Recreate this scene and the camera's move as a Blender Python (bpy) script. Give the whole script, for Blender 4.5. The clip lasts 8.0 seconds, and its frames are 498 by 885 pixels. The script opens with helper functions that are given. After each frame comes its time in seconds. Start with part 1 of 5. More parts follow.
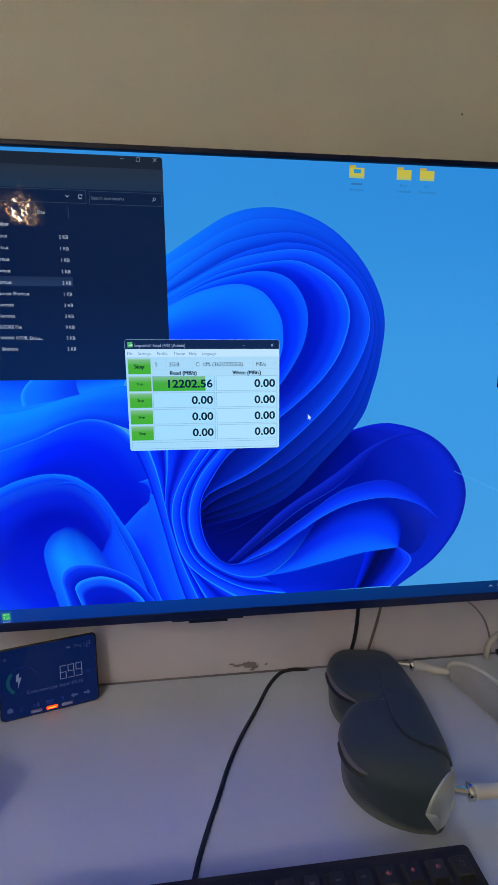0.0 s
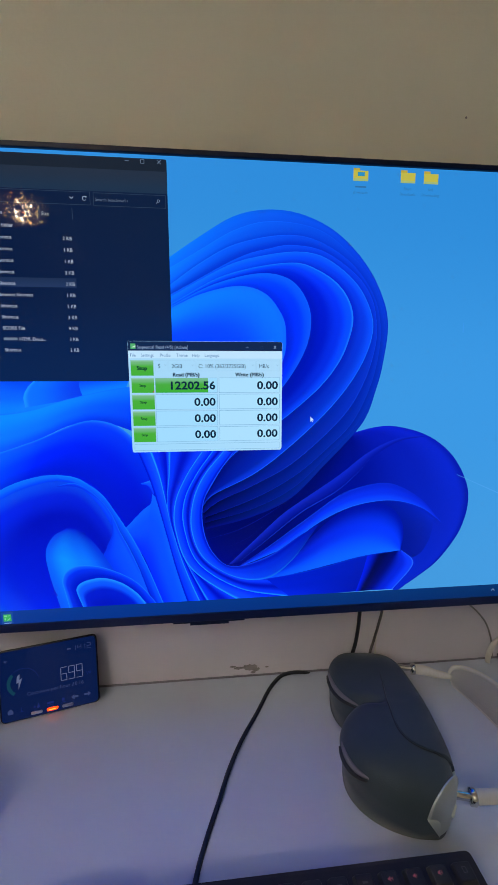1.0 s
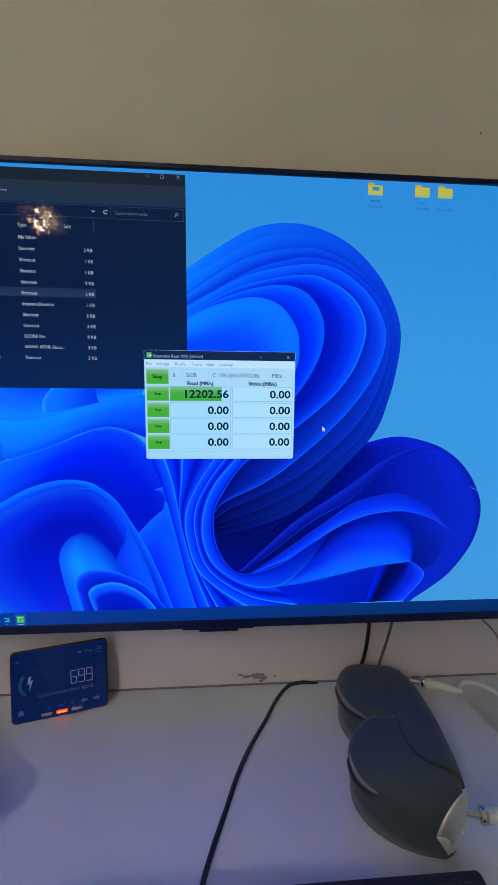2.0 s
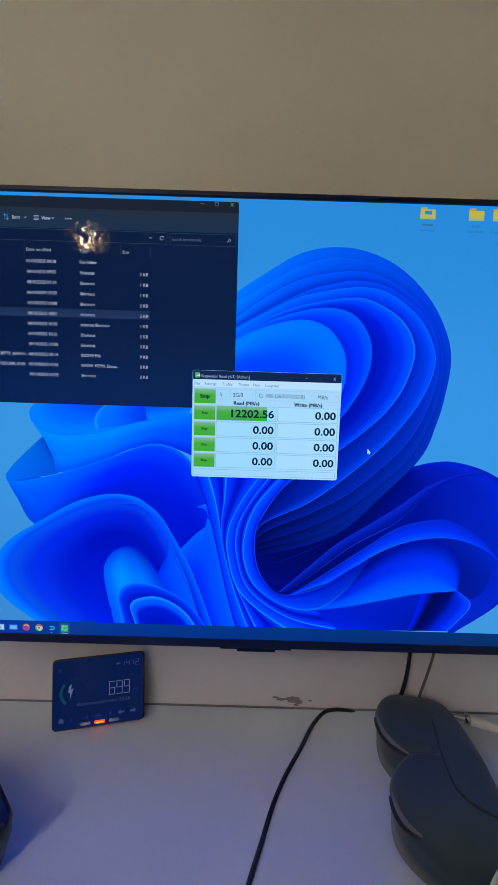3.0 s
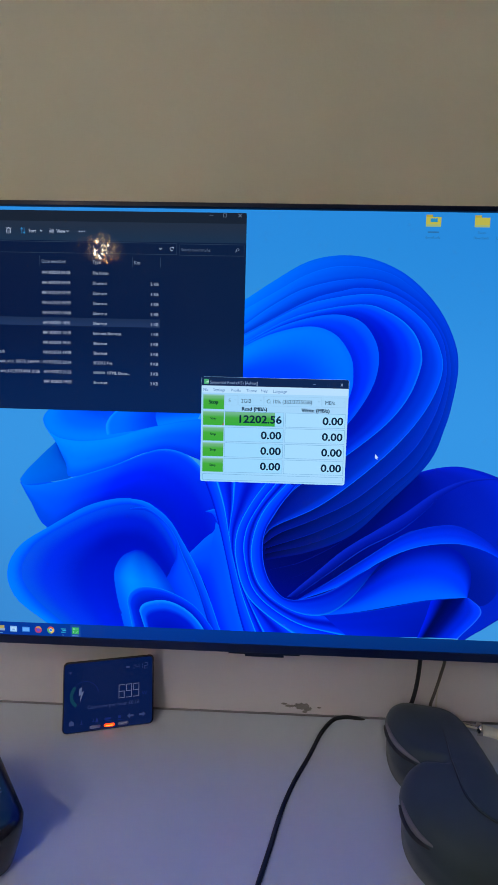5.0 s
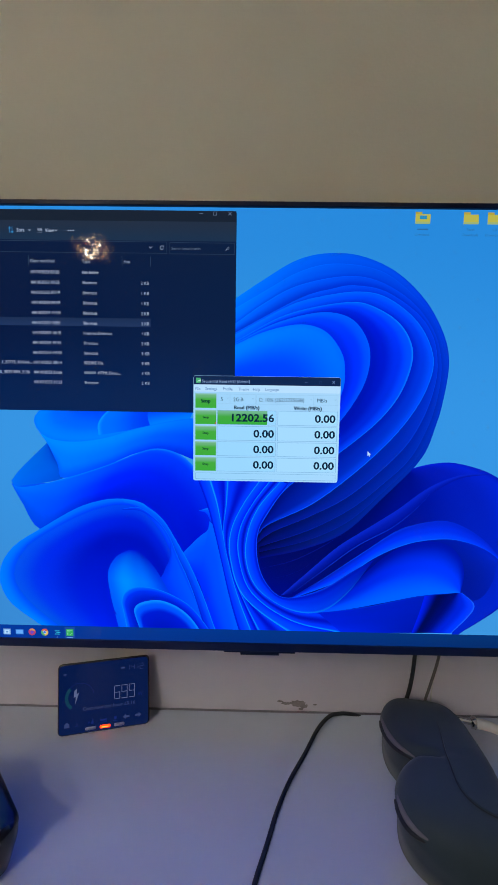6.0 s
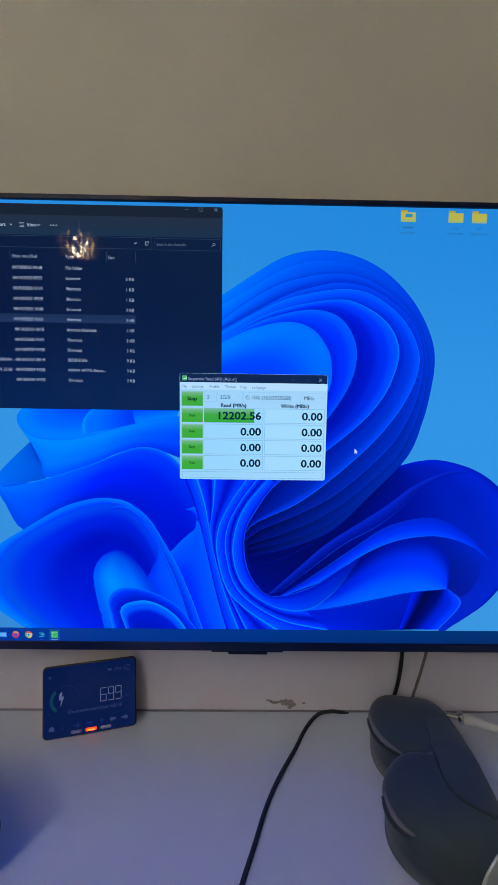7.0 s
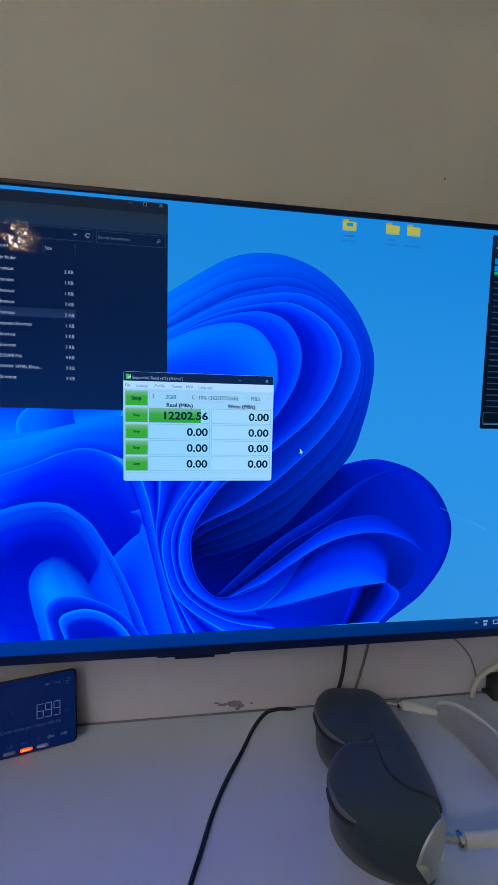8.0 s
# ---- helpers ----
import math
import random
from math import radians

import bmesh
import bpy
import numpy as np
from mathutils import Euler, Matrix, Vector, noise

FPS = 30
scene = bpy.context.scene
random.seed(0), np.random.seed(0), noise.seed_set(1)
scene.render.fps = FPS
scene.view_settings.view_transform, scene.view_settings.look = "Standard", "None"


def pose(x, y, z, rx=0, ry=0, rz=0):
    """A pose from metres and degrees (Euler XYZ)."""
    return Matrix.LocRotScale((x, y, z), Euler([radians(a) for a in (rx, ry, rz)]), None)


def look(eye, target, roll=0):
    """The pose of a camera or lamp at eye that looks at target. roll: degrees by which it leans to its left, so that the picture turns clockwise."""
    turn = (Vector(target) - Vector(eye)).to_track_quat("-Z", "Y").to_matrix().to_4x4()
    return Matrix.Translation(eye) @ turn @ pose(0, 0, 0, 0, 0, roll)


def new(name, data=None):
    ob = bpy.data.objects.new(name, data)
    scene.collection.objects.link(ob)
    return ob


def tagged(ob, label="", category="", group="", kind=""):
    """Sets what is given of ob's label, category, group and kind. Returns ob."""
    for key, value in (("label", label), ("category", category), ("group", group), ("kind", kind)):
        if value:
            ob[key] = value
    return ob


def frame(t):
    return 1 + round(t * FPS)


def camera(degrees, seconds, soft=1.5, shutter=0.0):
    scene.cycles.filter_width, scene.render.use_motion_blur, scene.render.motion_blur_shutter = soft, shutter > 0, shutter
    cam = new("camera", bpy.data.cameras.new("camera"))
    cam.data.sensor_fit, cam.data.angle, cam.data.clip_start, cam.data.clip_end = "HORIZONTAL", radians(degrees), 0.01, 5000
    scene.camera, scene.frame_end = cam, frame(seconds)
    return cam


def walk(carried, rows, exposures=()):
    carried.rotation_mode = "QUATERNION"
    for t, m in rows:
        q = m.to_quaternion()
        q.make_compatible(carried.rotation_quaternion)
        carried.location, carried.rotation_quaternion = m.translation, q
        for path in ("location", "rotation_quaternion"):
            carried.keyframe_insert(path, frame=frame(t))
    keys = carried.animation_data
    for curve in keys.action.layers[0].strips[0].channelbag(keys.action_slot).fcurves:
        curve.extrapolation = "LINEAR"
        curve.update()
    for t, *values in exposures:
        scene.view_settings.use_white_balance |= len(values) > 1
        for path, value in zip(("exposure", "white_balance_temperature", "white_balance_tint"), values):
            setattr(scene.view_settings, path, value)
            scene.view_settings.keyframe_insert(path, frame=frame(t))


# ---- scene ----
cam = camera(64.5, 8.0, soft=1.4)
PATH = [
    (0, (0.009, -0.465, 1.149), (0.201, 1.502, 0.842), -0.5),
    (0.5, (0.008, -0.464, 1.15), (0.197, 1.503, 0.842), -0.4),
    (1, (0.007, -0.464, 1.15), (0.196, 1.504, 0.849), -0.2),
    (2.5, (-0.004, -0.47, 1.157), (0.081, 1.513, 0.916), 1.1),
    (3, (-0.017, -0.469, 1.163), (-0.013, 1.52, 0.949), 1.7),
    (3.5, (-0.022, -0.471, 1.165), (-0.084, 1.519, 0.967), 2.1),
    (4, (-0.02, -0.474, 1.164), (-0.085, 1.517, 0.978), 2.2),
    (4.5, (-0.02, -0.475, 1.164), (-0.081, 1.516, 0.985), 2.0),
    (5, (-0.014, -0.475, 1.161), (-0.064, 1.517, 0.983), 1.5),
    (6.5, (-0.01, -0.474, 1.16), (-0.02, 1.517, 0.976), 0.7),
    (7, (-0.007, -0.472, 1.158), (0.016, 1.519, 0.976), 0.8),
    (7.5, (-0.005, -0.47, 1.158), (0.095, 1.519, 0.98), 0.9),
    (8, (-0.002, -0.471, 1.156), (0.268, 1.504, 0.989), 1.3),
]
walk(cam, [(t, look(eye, target, roll)) for t, eye, target, roll in PATH], exposures=[(0.0, 0.12, 6500, 10), (1.2, 0.12, 6500, 10), (2.8, 0.05, 6250, 11), (4.5, 0.05, 6150, 11), (6.5, 0.05, 6150, 11), (8.0, -0.05, 5750, 9)])

# ---------------------------------------------------------------- world and light
world = bpy.data.worlds.new("room_dark")
scene.world = world
world.use_nodes = True
world.node_tree.nodes["Background"].inputs[0].default_value = (0.02, 0.02, 0.022, 1)
world.node_tree.nodes["Background"].inputs[1].default_value = 0.3

DESK = 0.74          # height of the desk top
WALL = 0.040         # face of the wall behind the monitor
BASE = 0.864         # lower edge of the lit picture
LAMP = Vector((-1.007, -2.0, 2.095))
LAMP_GLOW = 1480.0
SCREEN_GLOW = 1.0


# ---------------------------------------------------------------- helpers
def hexcol(h):
    h = h.lstrip("#")
    v = [int(h[i:i + 2], 16) / 255 for i in (0, 2, 4)]
    return tuple(x / 12.92 if x <= 0.04045 else ((x + 0.055) / 1.055) ** 2.4 for x in v) + (1.0,)


def thing(name, label, category, at=(0, 0, 0), turn=0.0, group="", kind=""):
    ob = new(name)
    ob.empty_display_size = 0.02
    ob.matrix_world = pose(*at, 0, 0, turn)
    return tagged(ob, label, category, group, kind)


def part(name, bm, material, parent=None, label="", smooth=True):
    me = bpy.data.meshes.new(name)
    bm.normal_update()
    bm.to_mesh(me)
    bm.free()
    if smooth:
        for p in me.polygons:
            p.use_smooth = True
    me.materials.append(material)
    ob = new(name, me)
    if parent is not None:
        ob.parent = parent
    return tagged(ob, label)


def add_box(bm, x0, x1, y0, y1, z0, z1, bevel=0.0, seg=2):
    r = bmesh.ops.create_cube(bm, size=1.0)
    for v in r["verts"]:
        v.co = Vector(((x0 + x1) / 2 + v.co.x * (x1 - x0), (y0 + y1) / 2 + v.co.y * (y1 - y0), (z0 + z1) / 2 + v.co.z * (z1 - z0)))
    if bevel:
        edges = list({e for v in r["verts"] for e in v.link_edges})
        bmesh.ops.bevel(bm, geom=edges, offset=bevel, segments=seg, affect="EDGES", profile=0.5)
    return bm


def box(*a, **k):
    return add_box(bmesh.new(), *a, **k)


def spline(pts, n):
    """n points on a smooth curve through pts, evenly spread."""
    p = [Vector(q) for q in pts]
    p = [2 * p[0] - p[1]] + p + [2 * p[-1] - p[-2]]
    dense = []
    for i in range(1, len(p) - 2):
        for k in range(16):
            t = k / 16
            a, b, c, d = p[i - 1], p[i], p[i + 1], p[i + 2]
            dense.append(0.5 * (2 * b + (c - a) * t + (2 * a - 5 * b + 4 * c - d) * t * t + (3 * b - a - 3 * c + d) * t ** 3))
    dense.append(p[-2])
    run = [0.0]
    for a, b in zip(dense, dense[1:]):
        run.append(run[-1] + (b - a).length)
    out, j = [], 0
    for i in range(n):
        s = run[-1] * i / (n - 1)
        while j < len(run) - 2 and run[j + 1] < s:
            j += 1
        f = (s - run[j]) / max(run[j + 1] - run[j], 1e-9)
        out.append(dense[j].lerp(dense[j + 1], min(max(f, 0), 1)))
    return out


def add_tube(bm, pts, radius, n=40, sides=10, ends=True):
    """A round tube along a smooth curve; radius is a number or a function of 0..1."""
    path = spline(pts, n)
    rings = []
    side = None
    for i, q in enumerate(path):
        ahead = (path[min(i + 1, n - 1)] - path[max(i - 1, 0)]).normalized()
        if side is None:
            side = ahead.cross(Vector((0, 0, 1)))
            if side.length < 0.1:
                side = ahead.cross(Vector((1, 0, 0)))
        side = (side - ahead * side.dot(ahead)).normalized()
        up = ahead.cross(side)
        r = radius(i / (n - 1)) if callable(radius) else radius
        rings.append([bm.verts.new(q + r * (math.cos(a) * side + math.sin(a) * up)) for a in [2 * math.pi * k / sides for k in range(sides)]])
    for a, b in zip(rings, rings[1:]):
        for k in range(sides):
            bm.faces.new((a[k], a[(k + 1) % sides], b[(k + 1) % sides], b[k]))
    if ends:
        bm.faces.new(rings[0][::-1])
        bm.faces.new(rings[-1])
    return bm


def tube(*a, **k):
    return add_tube(bmesh.new(), *a, **k)


def add_lathe(bm, profile, m, sides=24):
    """profile: (radius, height) pairs turned round the z axis of m."""
    rings = []
    for r, h in profile:
        rings.append([bm.verts.new(m @ Vector((r * math.cos(2 * math.pi * k / sides), r * math.sin(2 * math.pi * k / sides), h))) for k in range(sides)])
    for a, b in zip(rings, rings[1:]):
        for k in range(sides):
            bm.faces.new((a[k], a[(k + 1) % sides], b[(k + 1) % sides], b[k]))
    bm.faces.new(rings[0][::-1])
    bm.faces.new(rings[-1])
    return bm


def round_outline(w, h, r, seg=6):
    pts = []
    for cx, cy, a0 in ((w / 2 - r, h / 2 - r, 0), (-w / 2 + r, h / 2 - r, 90), (-w / 2 + r, -h / 2 + r, 180), (w / 2 - r, -h / 2 + r, 270)):
        for k in range(seg + 1):
            a = radians(a0 + 90 * k / seg)
            pts.append((cx + r * math.cos(a), cy + r * math.sin(a)))
    return pts


def add_slab(bm, outline, layers, m):
    """A solid from an outline: layers of (inset, height), stacked, in the pose m (outline in x, y; heights in z)."""
    cx = sum(p[0] for p in outline) / len(outline)
    cy = sum(p[1] for p in outline) / len(outline)
    wx = max(p[0] for p in outline) - cx
    wy = max(p[1] for p in outline) - cy
    rings = []
    for inset, h in layers:
        rings.append([bm.verts.new(m @ Vector((cx + (x - cx) * (1 - inset / wx), cy + (y - cy) * (1 - inset / wy), h))) for x, y in outline])
    n = len(outline)
    for a, b in zip(rings, rings[1:]):
        for k in range(n):
            bm.faces.new((a[k], a[(k + 1) % n], b[(k + 1) % n], b[k]))
    bm.faces.new(rings[0][::-1])
    bm.faces.new(rings[-1])
    return bm


# ---------------------------------------------------------------- materials
def material(name, colour, rough=0.5, metal=0.0, spec=0.5, vary=0.0, scale=30.0, bump=0.0, bump_scale=400.0, stain=None, stain_scale=4.0, sheen=0.0):
    m = bpy.data.materials.new(name)
    m.use_nodes = True
    nt = m.node_tree
    b = nt.nodes["Principled BSDF"]
    b.inputs["Roughness"].default_value, b.inputs["Metallic"].default_value = rough, metal
    b.inputs["Specular IOR Level"].default_value = spec
    b.inputs["Base Color"].default_value = (*colour, 1)
    b.inputs["Sheen Weight"].default_value = sheen
    co = nt.nodes.new("ShaderNodeTexCoord")
    if vary:
        n1 = nt.nodes.new("ShaderNodeTexNoise")
        n1.inputs["Scale"].default_value, n1.inputs["Detail"].default_value = scale, 6
        nt.links.new(co.outputs["Object"], n1.inputs["Vector"])
        n2 = nt.nodes.new("ShaderNodeTexNoise")
        n2.inputs["Scale"].default_value, n2.inputs["Detail"].default_value = stain_scale, 4
        nt.links.new(co.outputs["Object"], n2.inputs["Vector"])
        r1, r2 = nt.nodes.new("ShaderNodeMix"), nt.nodes.new("ShaderNodeMix")
        for r in (r1, r2):
            r.data_type = "RGBA"
        r1.inputs["A"].default_value = (*[c * (1 - vary) for c in colour], 1)
        r1.inputs["B"].default_value = (*[min(c * (1 + vary), 1) for c in colour], 1)
        nt.links.new(n1.outputs["Fac"], r1.inputs["Factor"])
        ramp = nt.nodes.new("ShaderNodeMapRange")
        ramp.inputs["From Min"].default_value, ramp.inputs["From Max"].default_value = 0.5, 0.75
        nt.links.new(n2.outputs["Fac"], ramp.inputs["Value"])
        nt.links.new(ramp.outputs["Result"], r2.inputs["Factor"])
        nt.links.new(r1.outputs["Result"], r2.inputs["A"])
        r2.inputs["B"].default_value = (*(stain or [c * (1 - vary) for c in colour]), 1)
        nt.links.new(r2.outputs["Result"], b.inputs["Base Color"])
        rr = nt.nodes.new("ShaderNodeMapRange")
        rr.inputs["To Min"].default_value, rr.inputs["To Max"].default_value = max(rough - 0.08, 0.02), min(rough + 0.08, 1)
        nt.links.new(n2.outputs["Fac"], rr.inputs["Value"])
        nt.links.new(rr.outputs["Result"], b.inputs["Roughness"])
    if bump:
        n3 = nt.nodes.new("ShaderNodeTexNoise")
        n3.inputs["Scale"].default_value, n3.inputs["Detail"].default_value = bump_scale, 3
        nt.links.new(co.outputs["Object"], n3.inputs["Vector"])
        bp = nt.nodes.new("ShaderNodeBump")
        bp.inputs["Strength"].default_value, bp.inputs["Distance"].default_value = bump, 0.001
        nt.links.new(n3.outputs["Fac"], bp.inputs["Height"])
        nt.links.new(bp.outputs["Normal"], b.inputs["Normal"])
    return m


def glow(name, colour, strength, spec=0.024, rough=0.012):
    """A lit display face: gives off light, with a thin anti-glare gloss."""
    m = bpy.data.materials.new(name)
    m.use_nodes = True
    b = m.node_tree.nodes["Principled BSDF"]
    b.inputs["Base Color"].default_value = (0.003, 0.003, 0.004, 1)
    b.inputs["Roughness"].default_value, b.inputs["Specular IOR Level"].default_value = rough, spec
    b.inputs["Emission Color"].default_value = colour
    b.inputs["Emission Strength"].default_value = strength
    return m


def petal_light(h):
    """Deep blues shine beyond what the picture can show."""
    r, g, b, a = hexcol(h)
    return (r, g * 1.08, 1.2 * b ** 1.2, a)


INKS = {}


def ink(h):
    """One plain colour of the screen picture."""
    if h not in INKS:
        INKS[h] = glow("screen_colour", hexcol(h), SCREEN_GLOW)
    return INKS[h]


def fade(name, start, end=None, pace=1.0, tone=hexcol, mid=None):
    """A colour run of the screen picture: (place, colour) stops across the piece, from its start to its end."""
    m = glow(name, (0, 0, 0, 1), SCREEN_GLOW)
    nt = m.node_tree
    uv = nt.nodes.new("ShaderNodeUVMap")
    uv.uv_map = "UVMap"
    sep = nt.nodes.new("ShaderNodeSeparateXYZ")
    nt.links.new(uv.outputs["UV"], sep.inputs[0])
    made = []
    runs = [start] + ([mid] if mid else []) + [end or start]
    for stops in runs:
        r = nt.nodes.new("ShaderNodeValToRGB")
        r.color_ramp.interpolation = "EASE"
        e = r.color_ramp.elements
        while len(e) < len(stops):
            e.new(0.5)
        for el, (at, h) in zip(e, stops):
            el.position, el.color = at, tone(h)
        nt.links.new(sep.outputs["Y"], r.inputs["Fac"])
        made.append(r)
    run = nt.nodes.new("ShaderNodeMath")
    run.operation = "POWER"
    run.inputs[1].default_value = pace
    nt.links.new(sep.outputs["X"], run.inputs[0])
    last = made[0].outputs["Color"]
    for k, r in enumerate(made[1:]):
        part_way = nt.nodes.new("ShaderNodeMapRange")
        part_way.inputs["From Min"].default_value = k / (len(made) - 1)
        part_way.inputs["From Max"].default_value = (k + 1) / (len(made) - 1)
        nt.links.new(run.outputs[0], part_way.inputs["Value"])
        mix = nt.nodes.new("ShaderNodeMix")
        mix.data_type = "RGBA"
        nt.links.new(part_way.outputs["Result"], mix.inputs["Factor"])
        nt.links.new(last, mix.inputs["A"])
        nt.links.new(r.outputs["Color"], mix.inputs["B"])
        last = mix.outputs["Result"]
    nt.links.new(last, nt.nodes["Principled BSDF"].inputs["Emission Color"])
    return m


PAINT = material("wall_paint", (0.775, 0.755, 0.66), 0.75, vary=0.03, scale=9, stain=(0.745, 0.725, 0.625), stain_scale=1.5, bump=0.25, bump_scale=260, spec=0.3)
# Same wall below the monitor; the lilac is screen glare put into its colour.
WALLTINT = material("lower_wall_glare_tint", (0.64, 0.61, 0.70), 0.6, vary=0.04, scale=14, stain=(0.61, 0.58, 0.67), stain_scale=6, bump=0.12, bump_scale=300, spec=0.35)
CEIL = material("ceiling_paint", (0.75, 0.73, 0.70), 0.85, vary=0.02, scale=6)
FLOOR = material("floor_carpet", (0.16, 0.14, 0.13), 0.95, vary=0.25, scale=300, bump=0.8, bump_scale=500)
# White desk; the blue in its base colour is the screen's light, painted in.
LAMINATE = material("white_laminate_screen_tint", (0.555, 0.605, 0.75), 0.24, vary=0.025, scale=40, stain=(0.535, 0.585, 0.73), stain_scale=5, bump=0.05, bump_scale=900, spec=0.4)
# Black bezels with the screen's blue glare mixed into the colour, strongest below.
BEZEL = material("bezel_black_glare", (0.005, 0.012, 0.050), 0.4, vary=0.1, scale=200, spec=0.2)
NAVYBEZEL = material("bezel_lower_glare", (0.005, 0.013, 0.085), 0.3, vary=0.1, scale=200, spec=0.3)
SHELL = material("shell_dark_plastic", (0.02, 0.02, 0.022), 0.55, vary=0.15, scale=150, bump=0.15, bump_scale=900)
RUBBER = material("cable_black", (0.010, 0.013, 0.024), 0.5, vary=0.2, scale=120)
# Pale, near the wall's tone, to pass for a soft shadow line.
SHADOWWIRE = material("shadow_line_pale_grey", (0.26, 0.25, 0.27), 0.6, vary=0.1, scale=120)
GREYWIRE = material("cable_grey", (0.12, 0.11, 0.12), 0.5, vary=0.15, scale=120)
WHITEWIRE = material("cable_white", (0.62, 0.60, 0.58), 0.45, vary=0.05, scale=120)
CASE = material("case_soft_cover", (0.031, 0.050, 0.073), 0.62, vary=0.12, scale=60, stain=(0.037, 0.058, 0.083), stain_scale=18, bump=0.18, bump_scale=1400, spec=0.35, sheen=0.15)
LIP = material("case_lining", (0.17, 0.16, 0.20), 0.7, vary=0.1, scale=90, bump=0.2, bump_scale=1200)
ALU = material("anodised_silver", (0.74, 0.80, 0.79), 0.48, metal=1.0, vary=0.05, scale=80)
STEEL = material("polished_steel", (0.72, 0.70, 0.66), 0.12, metal=1.0, vary=0.04, scale=60)
BANDWHITE = material("band_white_rubber", (0.66, 0.65, 0.62), 0.5, vary=0.04, scale=70, spec=0.4)
KEYCAP = material("keycap_black", (0.016, 0.016, 0.018), 0.6, vary=0.2, scale=300, bump=0.2, bump_scale=1500)
KEYDECK = material("keyboard_deck", (0.014, 0.013, 0.014), 0.65, vary=0.15, scale=200)
KEYMARK = material("key_print_grey", (0.08, 0.075, 0.08), 0.6)
KEYRED = glow("key_lit_red", hexcol("#a04858"), 0.3, spec=0.3)
GOLD = material("gold_metal", (0.75, 0.42, 0.12), 0.32, metal=1.0, vary=0.12, scale=60)
AMBER = material("amber_shell", (0.78, 0.45, 0.13), 0.25, vary=0.2, scale=60)
amber_mix, amber_through = AMBER.node_tree.nodes.new("ShaderNodeMixShader"), AMBER.node_tree.nodes.new("ShaderNodeBsdfTranslucent")
amber_through.inputs["Color"].default_value = (0.97, 0.70, 0.33, 1)
amber_mix.inputs["Fac"].default_value = 0.75
AMBER.node_tree.links.new(AMBER.node_tree.nodes["Principled BSDF"].outputs[0], amber_mix.inputs[1])
AMBER.node_tree.links.new(amber_through.outputs[0], amber_mix.inputs[2])
AMBER.node_tree.links.new(amber_mix.outputs[0], AMBER.node_tree.nodes["Material Output"].inputs["Surface"])
CHIP = material("bare_plaster", (0.27, 0.25, 0.27), 0.9, vary=0.3, scale=200, bump=0.6, bump_scale=500)
GAP = material("joint_dark", (0.22, 0.21, 0.27), 0.9, vary=0.2, scale=90)
METERGLASS = material("meter_front_glass", (0.006, 0.007, 0.012), 0.12, vary=0.1, scale=40, spec=0.5)
METERBODY = material("meter_body_black", (0.012, 0.012, 0.016), 0.4, vary=0.15, scale=150)
# Faint emission stands in for blue lens glare over the dark meter face.
METERLCD = glow("meter_glare_glow", hexcol("#081c4c"), 0.75, spec=0.15, rough=0.15)
LCD = glow("meter_digit_glow", hexcol("#7884b0"), 0.5)
LCDDIM = glow("meter_icon_glow", hexcol("#45558c"), 0.5)
LCDFAINT = glow("meter_faint_glow", hexcol("#16286c"), 0.8)
LCDGREEN = glow("meter_green_glow", hexcol("#184a64"), 0.55)
LEDOFF = material("led_lens_off", (0.36, 0.40, 0.66), 0.4)
LEDON = glow("led_orange_glow", hexcol("#ff3806"), 3.0)
LEDCORE = glow("led_core_glow", hexcol("#ff8830"), 2.5)
BULB = glow("lamp_bulb_glow", (1.0, 0.91, 0.75, 1), LAMP_GLOW)
PRINT = material("white_print", (0.16, 0.17, 0.21), 0.6)


# ---------------------------------------------------------------- the room
def slab_thing(name, label, mat, *dims, bevel=0.0):
    return tagged(part(name, box(*dims, bevel=bevel), mat, smooth=False), label, "", "", "structure")


slab_thing("wall_north", "cream painted plaster wall behind the monitor", PAINT, -3.0, 3.0, WALL, WALL + 0.12, 0, 2.75)
slab_thing("wall_south", "cream painted plaster wall", PAINT, -3.0, 3.0, -5.12, -5.0, 0, 2.75)
slab_thing("wall_west", "cream painted plaster wall", PAINT, -3.12, -3.0, -5.12, WALL + 0.12, 0, 2.75)
slab_thing("wall_east", "cream painted plaster wall", PAINT, 3.0, 3.12, -5.12, WALL + 0.12, 0, 2.75)
slab_thing("floor", "dark grey carpeted floor", FLOOR, -3.12, 3.12, -5.12, WALL + 0.12, -0.1, 0)
slab_thing("ceiling", "white painted ceiling", CEIL, -3.12, 3.12, -5.12, WALL + 0.12, 2.75, 2.85)

# Added sheet over the plain wall, only to carry the glare tint.
slab_thing("glare_panel", "added sheet on the lower wall, coloured for the screen's blue glare", WALLTINT, -0.9, 0.9, WALL - 0.003, WALL - 0.0001, DESK - 0.2, 1.05)

# the joint between the desk and the wall, and the knocked plaster above it
slab_thing("trim", "dark narrow gap between desk and wall", GAP, -0.78, 0.78, WALL - 0.0046, WALL - 0.0031, DESK - 0.012, DESK + 0.0012)


def plaster_chip(cx, cz, w, h, seed, k):
    rnd = random.Random(seed)
    bm = bmesh.new()
    n = 26
    ring = []
    for i in range(n):
        a = 2 * math.pi * i / n
        r = 0.62 + 0.38 * rnd.random()
        ring.append(Vector((cx + w / 2 * r * math.cos(a), WALL - 0.0031 - 0.0004 * k, cz + h / 2 * r * math.sin(a))))
    front = [bm.verts.new(q) for q in ring]
    back = [bm.verts.new(q + Vector((0, 0.0008, 0))) for q in ring]
    bm.faces.new(front)
    for i in range(n):
        bm.faces.new((front[i], back[i], back[(i + 1) % n], front[(i + 1) % n]))
    return bm


